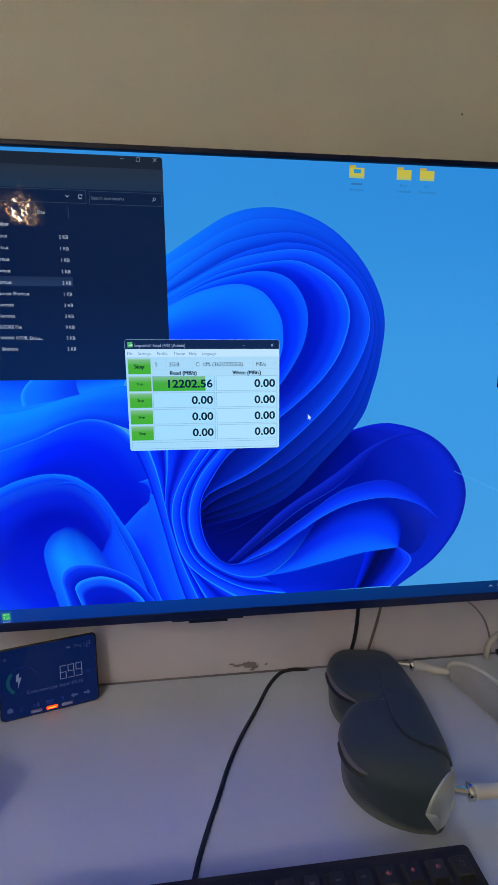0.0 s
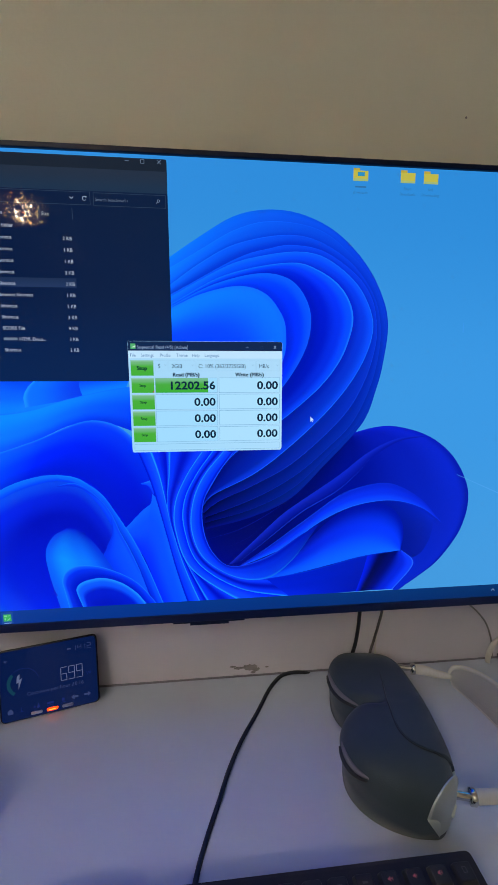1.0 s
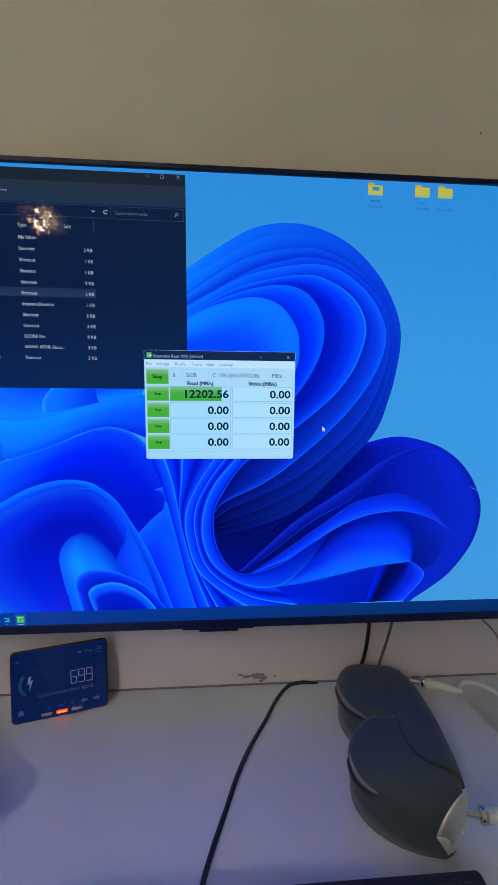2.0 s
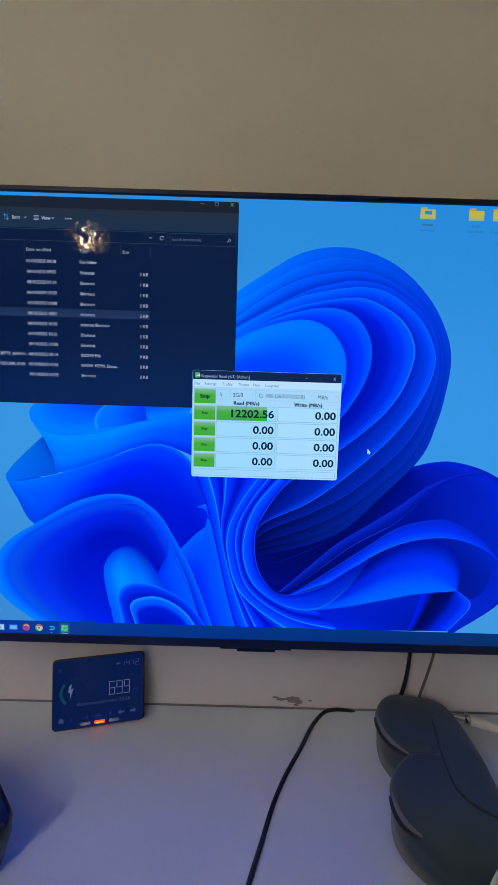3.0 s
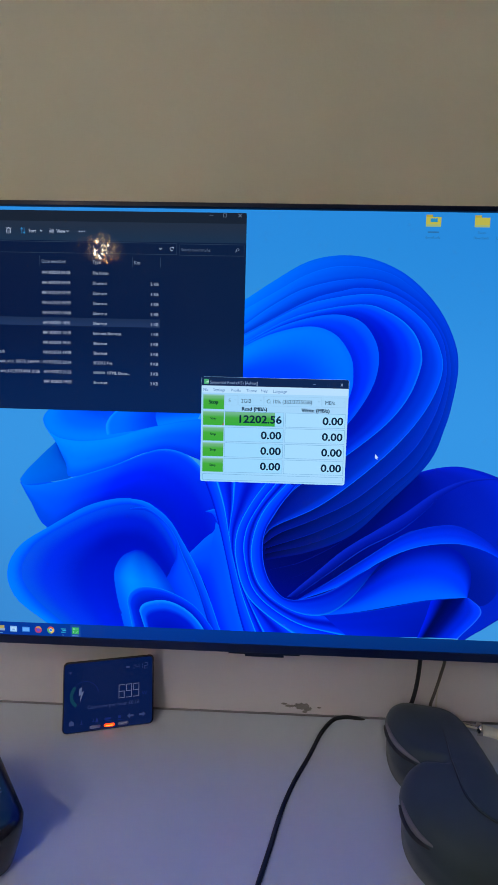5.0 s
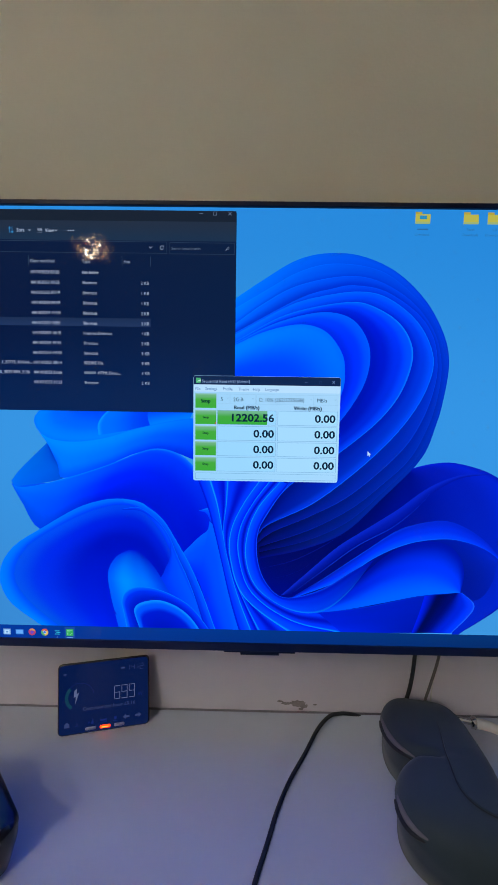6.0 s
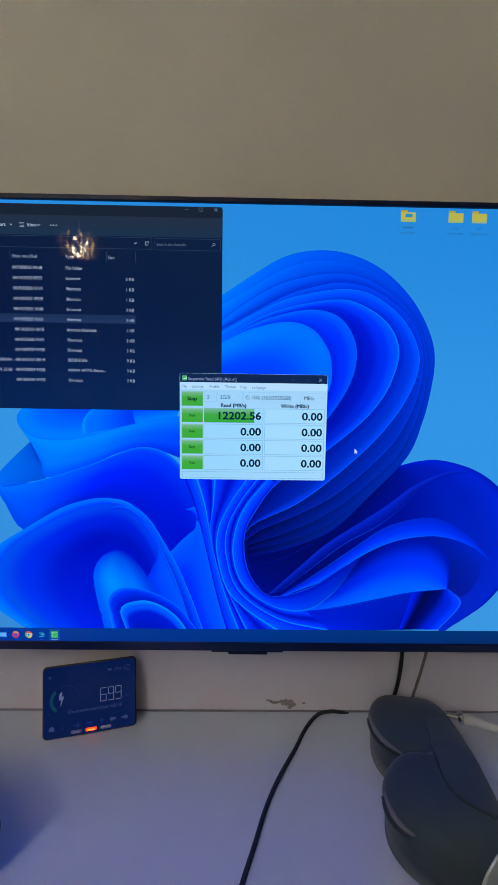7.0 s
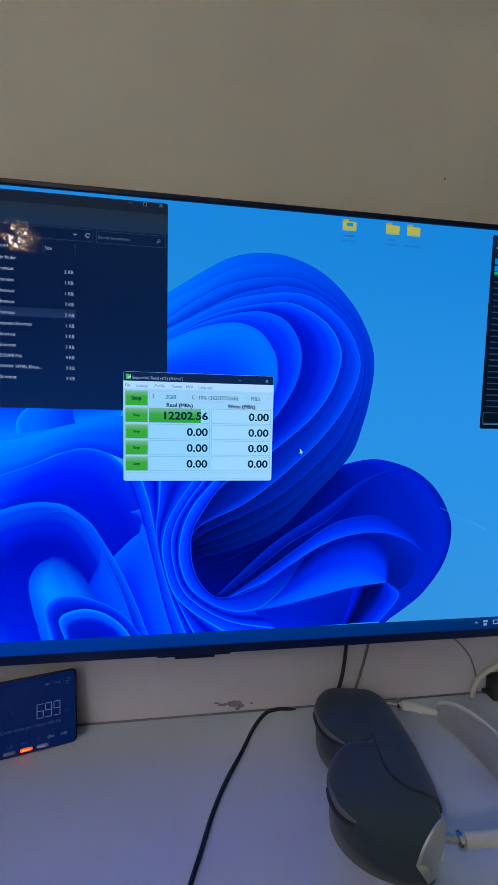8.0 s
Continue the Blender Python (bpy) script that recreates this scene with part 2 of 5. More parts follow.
chip = thing("plaster_chip", "chipped bare grey plaster on the wall above the desk", "wall damage", kind="structure")
for cx, cz, w, h, seed in ((0.056, DESK + 0.0125, 0.025, 0.011, 3), (0.063, DESK + 0.009, 0.016, 0.007, 9), (0.039, DESK + 0.0125, 0.016, 0.004, 5), (0.031, DESK + 0.015, 0.010, 0.003, 12), (0.0795, DESK + 0.0115, 0.006, 0.002, 7), (0.060, DESK + 0.005, 0.008, 0.004, 14)):
    part("flake", plaster_chip(cx, cz, w, h, seed, 1 + seed % 3), CHIP, chip, smooth=False)

nail_hole = thing("nail_hole", "small dark nail hole in the painted wall", "wall damage", at=(0.321, WALL, 1.466), kind="structure")
part("hole_rim", add_lathe(bmesh.new(), [(0.0014, 0.0002), (0.0012, 0.0005), (0.0006, 0.0006)], pose(0, 0, 0, 90, 0, 0), 12), CHIP, nail_hole)

# ---------------------------------------------------------------- desk
desk = thing("desk", "white laminate desk pushed against the wall", "desk")
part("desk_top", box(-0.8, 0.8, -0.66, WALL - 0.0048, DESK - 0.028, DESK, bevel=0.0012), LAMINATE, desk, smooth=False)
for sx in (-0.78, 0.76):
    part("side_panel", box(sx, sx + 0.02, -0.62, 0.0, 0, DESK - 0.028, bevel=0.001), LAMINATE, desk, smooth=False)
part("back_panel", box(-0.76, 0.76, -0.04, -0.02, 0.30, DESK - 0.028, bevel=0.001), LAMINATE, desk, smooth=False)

# ---------------------------------------------------------------- monitor
# screen places are in mm: across from the middle, up from the lower edge of the lit picture
HALF, TALL = 465.0, 523.0
monitor = thing("monitor", "large black thin-bezel monitor showing a blue desktop", "monitor", at=(0, 0, 0))


def on(u, w, y):
    return Vector((u / 1000, y, BASE + w / 1000))


bz = bmesh.new()
add_box(bz, -0.4735, 0.4735, -0.0035, 0.010, BASE + TALL / 1000, BASE + TALL / 1000 + 0.0060, 0.0012)
part("top_bezel", bz, BEZEL, monitor, smooth=False)
part("bottom_bezel", box(-0.4735, 0.4735, -0.0035, 0.010, BASE - 0.0115, BASE, bevel=0.0012), NAVYBEZEL, monitor, smooth=False)
for s in (-1, 1):
    part("side_bezel", box(*sorted((s * 0.465, s * 0.4735)), -0.0035, 0.010, BASE, BASE + TALL / 1000, bevel=0.0012), BEZEL, monitor, smooth=False)
part("rear_shell", box(-0.30, 0.30, 0.0102, WALL - 0.001, BASE + 0.03, BASE + 0.36, bevel=0.006), SHELL, monitor, smooth=False)
part("back_plate", box(-0.472, 0.472, 0.003, 0.0098, BASE - 0.010, BASE + TALL / 1000 + 0.0045, bevel=0.001), SHELL, monitor, smooth=False)
tab = bmesh.new()
add_box(tab, -0.045, 0.045, -0.002, 0.006, BASE - 0.0140, BASE - 0.0116, 0.0006)
add_box(tab, -0.024, 0.025, -0.002, 0.006, BASE - 0.0170, BASE - 0.0141, 0.0006)
part("sensor_tab", tab, BEZEL, monitor, "black sensor bar under the lower edge", smooth=False)


def sheet(u0, u1, w0, w1, y, r=0.0):
    """A flat lit piece of the picture, with rounded corners."""
    bm = bmesh.new()
    cx, cw = (u0 + u1) / 2, (w0 + w1) / 2
    pts = round_outline(u1 - u0, w1 - w0, r, 4) if r else [((u1 - u0) / 2, (w1 - w0) / 2), (-(u1 - u0) / 2, (w1 - w0) / 2), (-(u1 - u0) / 2, -(w1 - w0) / 2), ((u1 - u0) / 2, -(w1 - w0) / 2)]
    f = bm.faces.new([bm.verts.new(on(cx + a, cw + b, y)) for a, b in pts][::-1])
    lay = bm.loops.layers.uv.new("UVMap")
    for loop in f.loops:
        loop[lay].uv = ((loop.vert.co.x * 1000 - u0) / (u1 - u0), ((loop.vert.co.z - BASE) * 1000 - w0) / (w1 - w0))
    if f.normal.y > 0:
        bmesh.ops.reverse_faces(bm, faces=[f])
    return bm


def hollow(bm, u0, u1, w0, w1, y, t):
    """A thin line round a rectangle."""
    outer = [bm.verts.new(on(p, q, y)) for p, q in ((u0, w0), (u1, w0), (u1, w1), (u0, w1))]
    inner = [bm.verts.new(on(p, q, y)) for p, q in ((u0 + t, w0 + t), (u1 - t, w0 + t), (u1 - t, w1 - t), (u0 + t, w1 - t))]
    for k in range(4):
        bm.faces.new((outer[k], outer[(k + 1) % 4], inner[(k + 1) % 4], inner[k]))
    return bm


def frame_piece(name, h, parent, u0, u1, w0, w1, y, t):
    return part(name, hollow(bmesh.new(), u0, u1, w0, w1, y, t), ink(h), parent, smooth=False)


def pieces(name, h, parent, y, *polys, label=""):
    """Flat marks, each a piece of its own."""
    for p in polys:
        part(name, poly(bmesh.new(), y, p), ink(h), parent, label, smooth=False)


def rect(u0, u1, w0, w1):
    return [(u0, w0), (u1, w0), (u1, w1), (u0, w1)]


def disc(u, w, r, a0=0, a1=360, r0=0.0):
    n = 18
    arc = [(u + r * math.cos(radians(a0 + (a1 - a0) * i / n)), w + r * math.sin(radians(a0 + (a1 - a0) * i / n))) for i in range(n + (a1 - a0 < 360))]
    if r0:
        arc += [(u + r0 * math.cos(radians(a1 - (a1 - a0) * i / n)), w + r0 * math.sin(radians(a1 - (a1 - a0) * i / n))) for i in range(n + 1)]
    elif a1 - a0 < 360:
        arc.append((u, w))
    return arc


def bars(bm, y, *rects):
    for a, b, c, d in rects:
        bm.faces.new([bm.verts.new(on(p, q, y)) for p, q in ((a, c), (b, c), (b, d), (a, d))])
    return bm


def poly(bm, y, pts):
    bm.faces.new([bm.verts.new(on(p, q, y)) for p, q in pts])
    return bm


def text_mesh(body, size, align="LEFT", bold=0.0, stretch=1.0):
    cu = bpy.data.curves.new("text", "FONT")
    cu.body, cu.size, cu.align_x, cu.offset, cu.resolution_u = body, size, align, bold, 3
    ob = bpy.data.objects.new("text", cu)
    scene.collection.objects.link(ob)
    me = bpy.data.meshes.new_from_object(ob.evaluated_get(bpy.context.evaluated_depsgraph_get()))
    bpy.data.objects.remove(ob)
    bpy.data.curves.remove(cu)
    for v in me.vertices:
        v.co.x *= stretch
    return me


def write(name, body, u, w, cap, mat, parent, y, align="LEFT", bold=0.0, stretch=0.93, fat=0.0):
    """Words on the screen: cap is the height of the capitals in mm; (u, w) the start of the base line."""
    me = text_mesh(body, cap / 0.7 / 1000, align, fat / 1000, stretch)
    if bold:
        bm = bmesh.new()
        for k in range(-2, 3):
            one = me.copy()
            one.transform(Matrix.Translation((k * bold / 2000, 0, k * 0.000004)))
            bm.from_mesh(one)
            bpy.data.meshes.remove(one)
        bm.to_mesh(me)
        bm.free()
    me.transform(Matrix.Translation(on(u, w, y)) @ Matrix.Rotation(radians(90), 4, "X"))
    me.materials.clear()
    me.materials.append(mat)
    ob = new(name, me)
    ob.parent = parent
    return ob


STEP = 0.00006
layer = [0.0]


def lift():
    layer[0] -= STEP
    return layer[0]


# the desktop picture: a blue bloom of folded ribbons on a pale blue ground
wallpaper = part("wallpaper", sheet(-HALF, HALF, 0, TALL, 0.0), fade("sky_blue_run", [(0, "#3a84c8"), (0.5, "#3b92d9"), (1, "#308ad8")], [(0, "#4298da"), (0.5, "#3893dc"), (1, "#2a85d0")]), monitor, "lit desktop picture of folded blue ribbons")


def calm(h):
    """Crease lights, softened to a thin azure."""
    return "#0f70f0" if h.startswith("#2a9") or h.startswith("#2a8") else "#0e58ee" if h.startswith("#2a") else h


def ribbon(a, b, start, end=None, n=48, k=10, name="petal", pace=0.8, mid=None):
    """A folded band of the picture between two smooth edges; colour stops run from edge a to edge b."""
    pa = spline([(*q, 0) for q in a], n)
    pb = spline([(*q, 0) for q in b], n)
    y = lift()
    bm = bmesh.new()
    lay = bm.loops.layers.uv.new("UVMap")
    grid = [[bm.verts.new(on(*pa[i].lerp(pb[i], j / k).xy, y)) for j in range(k + 1)] for i in range(n)]
    where = {grid[i][j]: (i / (n - 1), j / k) for i in range(n) for j in range(k + 1)}
    for i in range(n - 1):
        for j in range(k):
            f = bm.faces.new((grid[i][j], grid[i + 1][j], grid[i + 1][j + 1], grid[i][j + 1]))
            for loop in f.loops:
                loop[lay].uv = where[loop.vert]
    return part(name, bm, fade("petal_blue_run", [(p, calm(h)) for p, h in start], [(p, calm(h)) for p, h in end or start], pace, petal_light, [(p, calm(h)) for p, h in mid] if mid else None), wallpaper, smooth=False)


# soft dark heart of the bloom
ribbon([(-15, 139), (57, 179), (124, 214), (161, 224), (178, 209)], [(-14, 100), (11, 48), (75, 29), (174, 35), (221, 63)], [(0, "#001090"), (0.4, "#000668"), (1, "#00088a")])
# lower petal
ribbon([(177, 224), (205, 231), (233, 232)]+[(275, 220), (308, 196), (330, 162), (336, 131), (327, 93), (301, 55), (274, 33), (255, 20), (238, 6)], [(176, 221), (139, 181), (93, 123), (80, 87), (95, 65), (131, 51), (173, 41), (202, 30), (245, 22)], [(0, "#0a1cc8"), (0.2, "#0512ac"), (0.6, "#000a80"), (1, "#00066a")], [(0, "#0518a4"), (0.05, "#0822bc"), (0.3, "#0424c4"), (1, "#00129c")], mid=[(0, "#0518a4"), (0.05, "#0622c4"), (0.22, "#041cb4"), (0.6, "#000e98"), (1, "#000870")])
ribbon([(26, 62), (60, 94), (95, 126), (138, 155), (166, 174), (201, 201), (237, 217), (273, 220)], [(38, 64), (74, 93), (117, 127), (159, 151), (188, 176), (206, 194), (238, 213), (273, 219)], [(0, "#1238dc"), (0.06, "#0820b8"), (0.6, "#02108c"), (1, "#000a80")], [(0, "#0c24c0"), (1, "#0414a4")])
ribbon([(40, 60), (81, 87), (124, 118), (167, 147), (203, 159), (234, 159), (271, 139), (299, 109)], [(40, 58), (95, 81), (138, 111), (172, 128), (204, 136), (238, 137), (274, 126), (303, 105)], [(0, "#0c30c8"), (0.08, "#0218a8"), (0.5, "#0424d4"), (0.92, "#0848f8"), (1, "#1a6cff")], [(0, "#0620c4"), (0.5, "#0826d0"), (1, "#0a30d8")], mid=[(0, "#0a30d0"), (0.1, "#0424cc"), (0.5, "#0630e4"), (0.92, "#0a4cff"), (1, "#1a70ff")])
ribbon([(92, 78), (138, 110), (172, 127), (204, 135), (238, 136), (270, 125), (290, 112)], [(92, 46), (131, 49), (187, 58), (243, 60), (271, 62), (286, 83), (291, 110)], [(0, "#000a84"), (0.5, "#00066a"), (1, "#000a80")], [(0, "#0524c4"), (1, "#0420b8")], pace=3.0)
ribbon([(67, 44), (115, 80), (156, 117), (190, 133), (225, 132), (245, 115), (251, 93), (248, 70)], [(67, 39), (117, 47), (158, 56), (193, 64), (221, 68), (235, 69), (242, 70), (248, 70)], [(0, "#0010a0"), (0.5, "#0018c0"), (1, "#0848f4")], [(0, "#0014b0"), (0.45, "#0438f0"), (1, "#0a60ff")], mid=[(0, "#000c98"), (0.4, "#0424d8"), (1, "#0a5cff")])
ribbon([(11, 36), (74, 41), (131, 49), (200, 65), (248, 70)], [(18, 14), (75, 14), (132, 15), (174, 16), (206, 17)], [(0, "#2a78ff"), (0.04, "#001cd0"), (0.5, "#0020e0"), (1, "#0830ff")], [(0, "#0018b0"), (1, "#0010a0")])
ribbon([(204, 65), (198, 41), (190, 16)], [(246, 70), (228, 45), (208, 17)], [(0, "#001cdc"), (0.45, "#000558"), (1, "#000878")])
ribbon([(244, 70), (227, 45), (207, 17)], [(250, 70), (265, 57), (263, 44), (240, 17)], [(0, "#000a80"), (0.5, "#0420cc"), (0.93, "#0a38f0"), (1, "#2868ff")])
# the great upper loop: bands nested in one another
loop_edges = []
loop_edges.append([(-38, 420), (-2, 444), (36, 466), (74, 474), (113, 470), (153, 452), (188, 419), (210, 381), (217, 349), (213, 309), (206, 278), (190, 236), (144, 185), (102, 144), (53, 122), (-1, 109)])
loop_edges.append([(-38, 409), (-2, 430), (37, 452), (75, 462), (121, 458), (154, 442), (192, 406), (209, 368), (214, 336), (206, 285), (184, 236), (148, 197), (106, 158), (56, 133), (-3, 117)])
loop_edges.append([(-38, 391), (-1, 417), (37, 437), (89, 448), (128, 444), (168, 422), (195, 391), (206, 362), (208, 329), (199, 283), (178, 238), (148, 207), (109, 174), (60, 147), (-2, 124)])
loop_edges.append([(-38, 381), (38, 422), (77, 434), (102, 438), (138, 432), (176, 408), (196, 382), (203, 353), (202, 325), (190, 285), (165, 244), (109, 192), (60, 164), (15, 144), (-5, 129)])
loop_edges.append([(-38, 379), (25, 413), (64, 425), (109, 431), (142, 424), (176, 399), (195, 368), (198, 340), (184, 302), (154, 260), (109, 216), (60, 178), (8, 152), (-6, 136)])
loop_edges.append([(-38, 371), (25, 404), (97, 419), (133, 411), (161, 391), (174, 363), (169, 332), (155, 303), (129, 273), (79, 232), (29, 197), (-4, 147)])
loop_edges.append([(-38, 369), (12, 394), (64, 407), (99, 401), (119, 378), (124, 350), (115, 317), (88, 276), (48, 238), (11, 203), (-12, 157)])
loop_edges.append([(-38, 367), (-1, 384), (41, 393), (71, 385), (90, 362), (95, 340), (92, 313), (71, 273), (35, 231), (1, 200), (-22, 164)])
loop_runs = [
    ([(0, "#0a78f2"), (0.4, "#0a70f0"), (1, "#0a68ee")], [(0, "#0434c8"), (0.4, "#083cd4"), (1, "#0638d0")], [(0, "#02087c"), (0.5, "#01055c"), (1, "#000444")]),
    ([(0, "#1a82fa"), (0.06, "#0a74f6"), (0.6, "#0a68f2"), (1, "#0450e4")], [(0, "#0a44da"), (0.08, "#0638d0"), (1, "#0430c8")], [(0, "#0614a0"), (0.04, "#01066c"), (1, "#000440")]),
    ([(0, "#1a7cfa"), (0.08, "#0a66f2"), (1, "#0236cc")], [(0, "#0a44de"), (0.08, "#0638d4"), (1, "#042cc8")], [(0, "#081cb4"), (0.04, "#010870"), (1, "#000440")]),
    ([(0, "#1a74f8"), (0.1, "#0560f0"), (1, "#0448e4")], [(0, "#0c4ae4"), (0.12, "#0838d8"), (1, "#0430d0")], [(0, "#0a26c4"), (0.05, "#020c84"), (1, "#000448")]),
    ([(0, "#2a8cff"), (0.06, "#0a6cf8"), (1, "#0558f0")], [(0, "#1a7cff"), (0.05, "#0a50f4"), (0.55, "#0638e0"), (1, "#0424cc")], [(0, "#1450ee"), (0.05, "#0428c8"), (0.3, "#000c90"), (1, "#000668")]),
    ([(0, "#1a84ff"), (0.05, "#0a74fc"), (0.5, "#0858f4"), (1, "#0438e4")], [(0, "#1a7cff"), (0.06, "#0650fc"), (0.35, "#0430e8"), (0.7, "#0018cc"), (1, "#0014bc")], [(0, "#1050ec"), (0.06, "#0428d0"), (0.35, "#00109c"), (1, "#000874")]),
    ([(0, "#2a94ff"), (0.05, "#0a70fc"), (1, "#0448f0")], [(0, "#2a74ff"), (0.06, "#0650fc"), (0.5, "#0030f0"), (1, "#0020d8")], [(0, "#2a70ff"), (0.1, "#0430f0"), (1, "#0014b8")]),
]
for edge_a, edge_b, (first, middle, last) in zip(loop_edges, loop_edges[1:], loop_runs):
    ribbon(edge_a, edge_b, first, last, n=96, mid=middle, pace=0.7)
ribbon(loop_edges[7], [(-37, 295), (-27, 288), (-14, 282), (-7, 275), (-6, 262), (-13, 248), (-20, 241), (-27, 227), (-30, 213), (-33, 199), (-40, 171)], [(0, "#2a98ff"), (0.05, "#0a78fc"), (0.45, "#0440fc"), (1, "#0020f0")], [(0, "#0a50ff"), (1, "#0018d8")], n=72)
# left petals
ribbon([(-308, 198), (-296, 175), (-275, 142)]+[(-302, 124), (-318, 107), (-326, 89), (-326, 68), (-313, 44), (-279, 18), (-260, 7)], [(-47, 206), (-47, 178), (-47, 145), (-45, 127), (-42, 100), (-38, 63), (-32, 43), (-21, 13)], [(0, "#0a50e0"), (0.5, "#0020dc"), (1, "#0018d0")])
ribbon([(-270, 288), (-276, 281), (-277, 273), (-271, 262), (-255, 254), (-225, 252), (-190, 257), (-149, 269), (-88, 281)], [(-223, 296), (-223, 296), (-220, 293), (-210, 290), (-196, 290), (-183, 290), (-163, 292), (-135, 294), (-81, 298)], [(0, "#2a98ff"), (0.08, "#0a78f0"), (0.5, "#0a60e8"), (1, "#0448e0")], [(0, "#0a74f8"), (1, "#0430e8")])
ribbon([(-199, 259), (-200, 271), (-195, 281), (-186, 290)], [(-136, 270), (-139, 280), (-139, 287), (-135, 295)], [(0, "#1a88ff"), (0.1, "#0a68f0"), (1, "#0438e0")])
ribbon([(-262, 249), (-279, 233), (-298, 214), (-308, 201)], [(-262, 249), (-252, 228), (-243, 206), (-303, 194)], [(0, "#0a58c8"), (0.5, "#0448c8"), (1, "#0420b0")], [(0, "#0a68e0"), (1, "#0a60e0")])
ribbon([(-272, 262), (-255, 254), (-225, 252), (-190, 257), (-149, 269), (-88, 281), (-41, 278)], [(-262, 249), (-250, 223), (-243, 206), (-191, 222), (-150, 239), (-115, 242), (-40, 213)], [(0, "#2aa0ff"), (0.05, "#0a84f8"), (0.6, "#0a78f4"), (1, "#0a60ec")], [(0, "#0a5cf0"), (0.5, "#0028e8"), (1, "#0010c8")], mid=[(0, "#2a98ff"), (0.05, "#0a80fc"), (0.6, "#0a68fc"), (1, "#0444f0")])
ribbon([(-308, 198), (-300, 194), (-282, 195), (-243, 205), (-191, 222), (-150, 239), (-126, 244), (-100, 237), (-78, 216), (-61, 185), (-50, 128)], [(-307, 198), (-296, 176), (-275, 142), (-241, 160), (-206, 174), (-175, 181), (-151, 178), (-127, 163), (-108, 131), (-89, 92), (-78, 63)], [(0, "#2a98ff"), (0.04, "#0a70f0"), (0.6, "#0864ec"), (1, "#0854e0")], [(0, "#1a60f0"), (0.12, "#0014c8"), (0.6, "#0008b4"), (1, "#0010c0")], mid=[(0, "#2a90ff"), (0.05, "#0440f8"), (0.5, "#0020f0"), (1, "#0018d0")])
ribbon([(-103, 108), (-77, 135), (-66, 144), (-63, 155), (-50, 128), (-43, 85), (-25, 13)], [(-92, 99), (-81, 84), (-74, 70), (-69, 55), (-62, 33), (-54, 12)], [(0, "#0a58f8"), (0.4, "#0648f8"), (1, "#0428e8")])
ribbon([(-279, 18), (-313, 44), (-326, 68), (-326, 89), (-318, 107), (-302, 124)]+[(-273, 142), (-227, 169), (-192, 180), (-168, 181), (-144, 175), (-120, 150), (-102, 120), (-78, 70), (-54, 12)], [(-245, 8), (-288, 45), (-306, 70), (-308, 89), (-299, 108), (-281, 127)]+[(-227, 158), (-192, 171), (-168, 174), (-147, 167), (-125, 142), (-109, 109), (-89, 66), (-69, 12)], [(0, "#2a90ff"), (0.12, "#0a78f4"), (1, "#0450e4")], [(0, "#2a80ff"), (0.2, "#0a50ff"), (1, "#0424e4")])
ribbon([(-245, 8), (-288, 45), (-306, 70), (-308, 89), (-299, 108), (-281, 127)]+[(-227, 158), (-192, 171), (-168, 174), (-147, 167), (-125, 142), (-109, 109), (-89, 66), (-66, 12)], [(-171, 11), (-173, 24), (-177, 43), (-182, 61), (-185, 76), (-181, 92), (-169, 105), (-159, 109), (-148, 105), (-138, 95), (-127, 69), (-110, 40), (-89, 12)], [(0, "#0a50d4"), (0.3, "#0838e0"), (0.7, "#0020e0"), (1, "#0018d4")], [(0, "#0424d0"), (0.3, "#0010b8"), (1, "#0010b8")], mid=[(0, "#0a48e0"), (0.25, "#0420d8"), (0.6, "#000cb8"), (1, "#0010c0")])
ribbon([(-77, 168.5), (-69, 171), (-61, 174)], [(-77, 168), (-68, 165), (-62, 154)], [(0, "#1a70ff"), (0.3, "#0a50fc"), (1, "#0434f0")], name="horn", n=16, k=4)
# the double fold at the side of the lower petal
ribbon([(-114, 137), (-104, 112), (-93, 88), (-82, 59), (-70, 20)], [(-113, 130), (-113, 108), (-120, 91), (-122, 72), (-86, 20)], [(0, "#0a54fa"), (0.4, "#0444f0"), (1, "#0224d4")], [(0, "#0a50fa"), (1, "#0438e8")])
ribbon([(-172, 182), (-148, 176), (-123, 158), (-105, 130), (-86, 95), (-71, 59), (-56, 16)], [(-168, 177), (-151, 172), (-130, 157), (-114, 136), (-104, 111), (-93, 87), (-82, 58), (-69, 16)], [(0, "#0a78f8"), (0.5, "#0a68f2"), (1, "#0a60f0")], [(0, "#1a80ff"), (0.12, "#0448f4"), (0.75, "#0224d8"), (1, "#0014c0")], pace=0.5)
ribbon([(-170, 169), (-151, 171), (-130, 157), (-114, 136), (-104, 111), (-93, 87), (-82, 58)], [(-172, 168), (-148, 166), (-126, 150), (-114, 130), (-106, 108), (-96, 85), (-84, 57)], [(0, "#0a68f4"), (0.3, "#0638e0"), (1, "#0018c8")], [(0, "#1a7cff"), (0.25, "#0640f4"), (1, "#0a4cf8")], n=32, k=5)
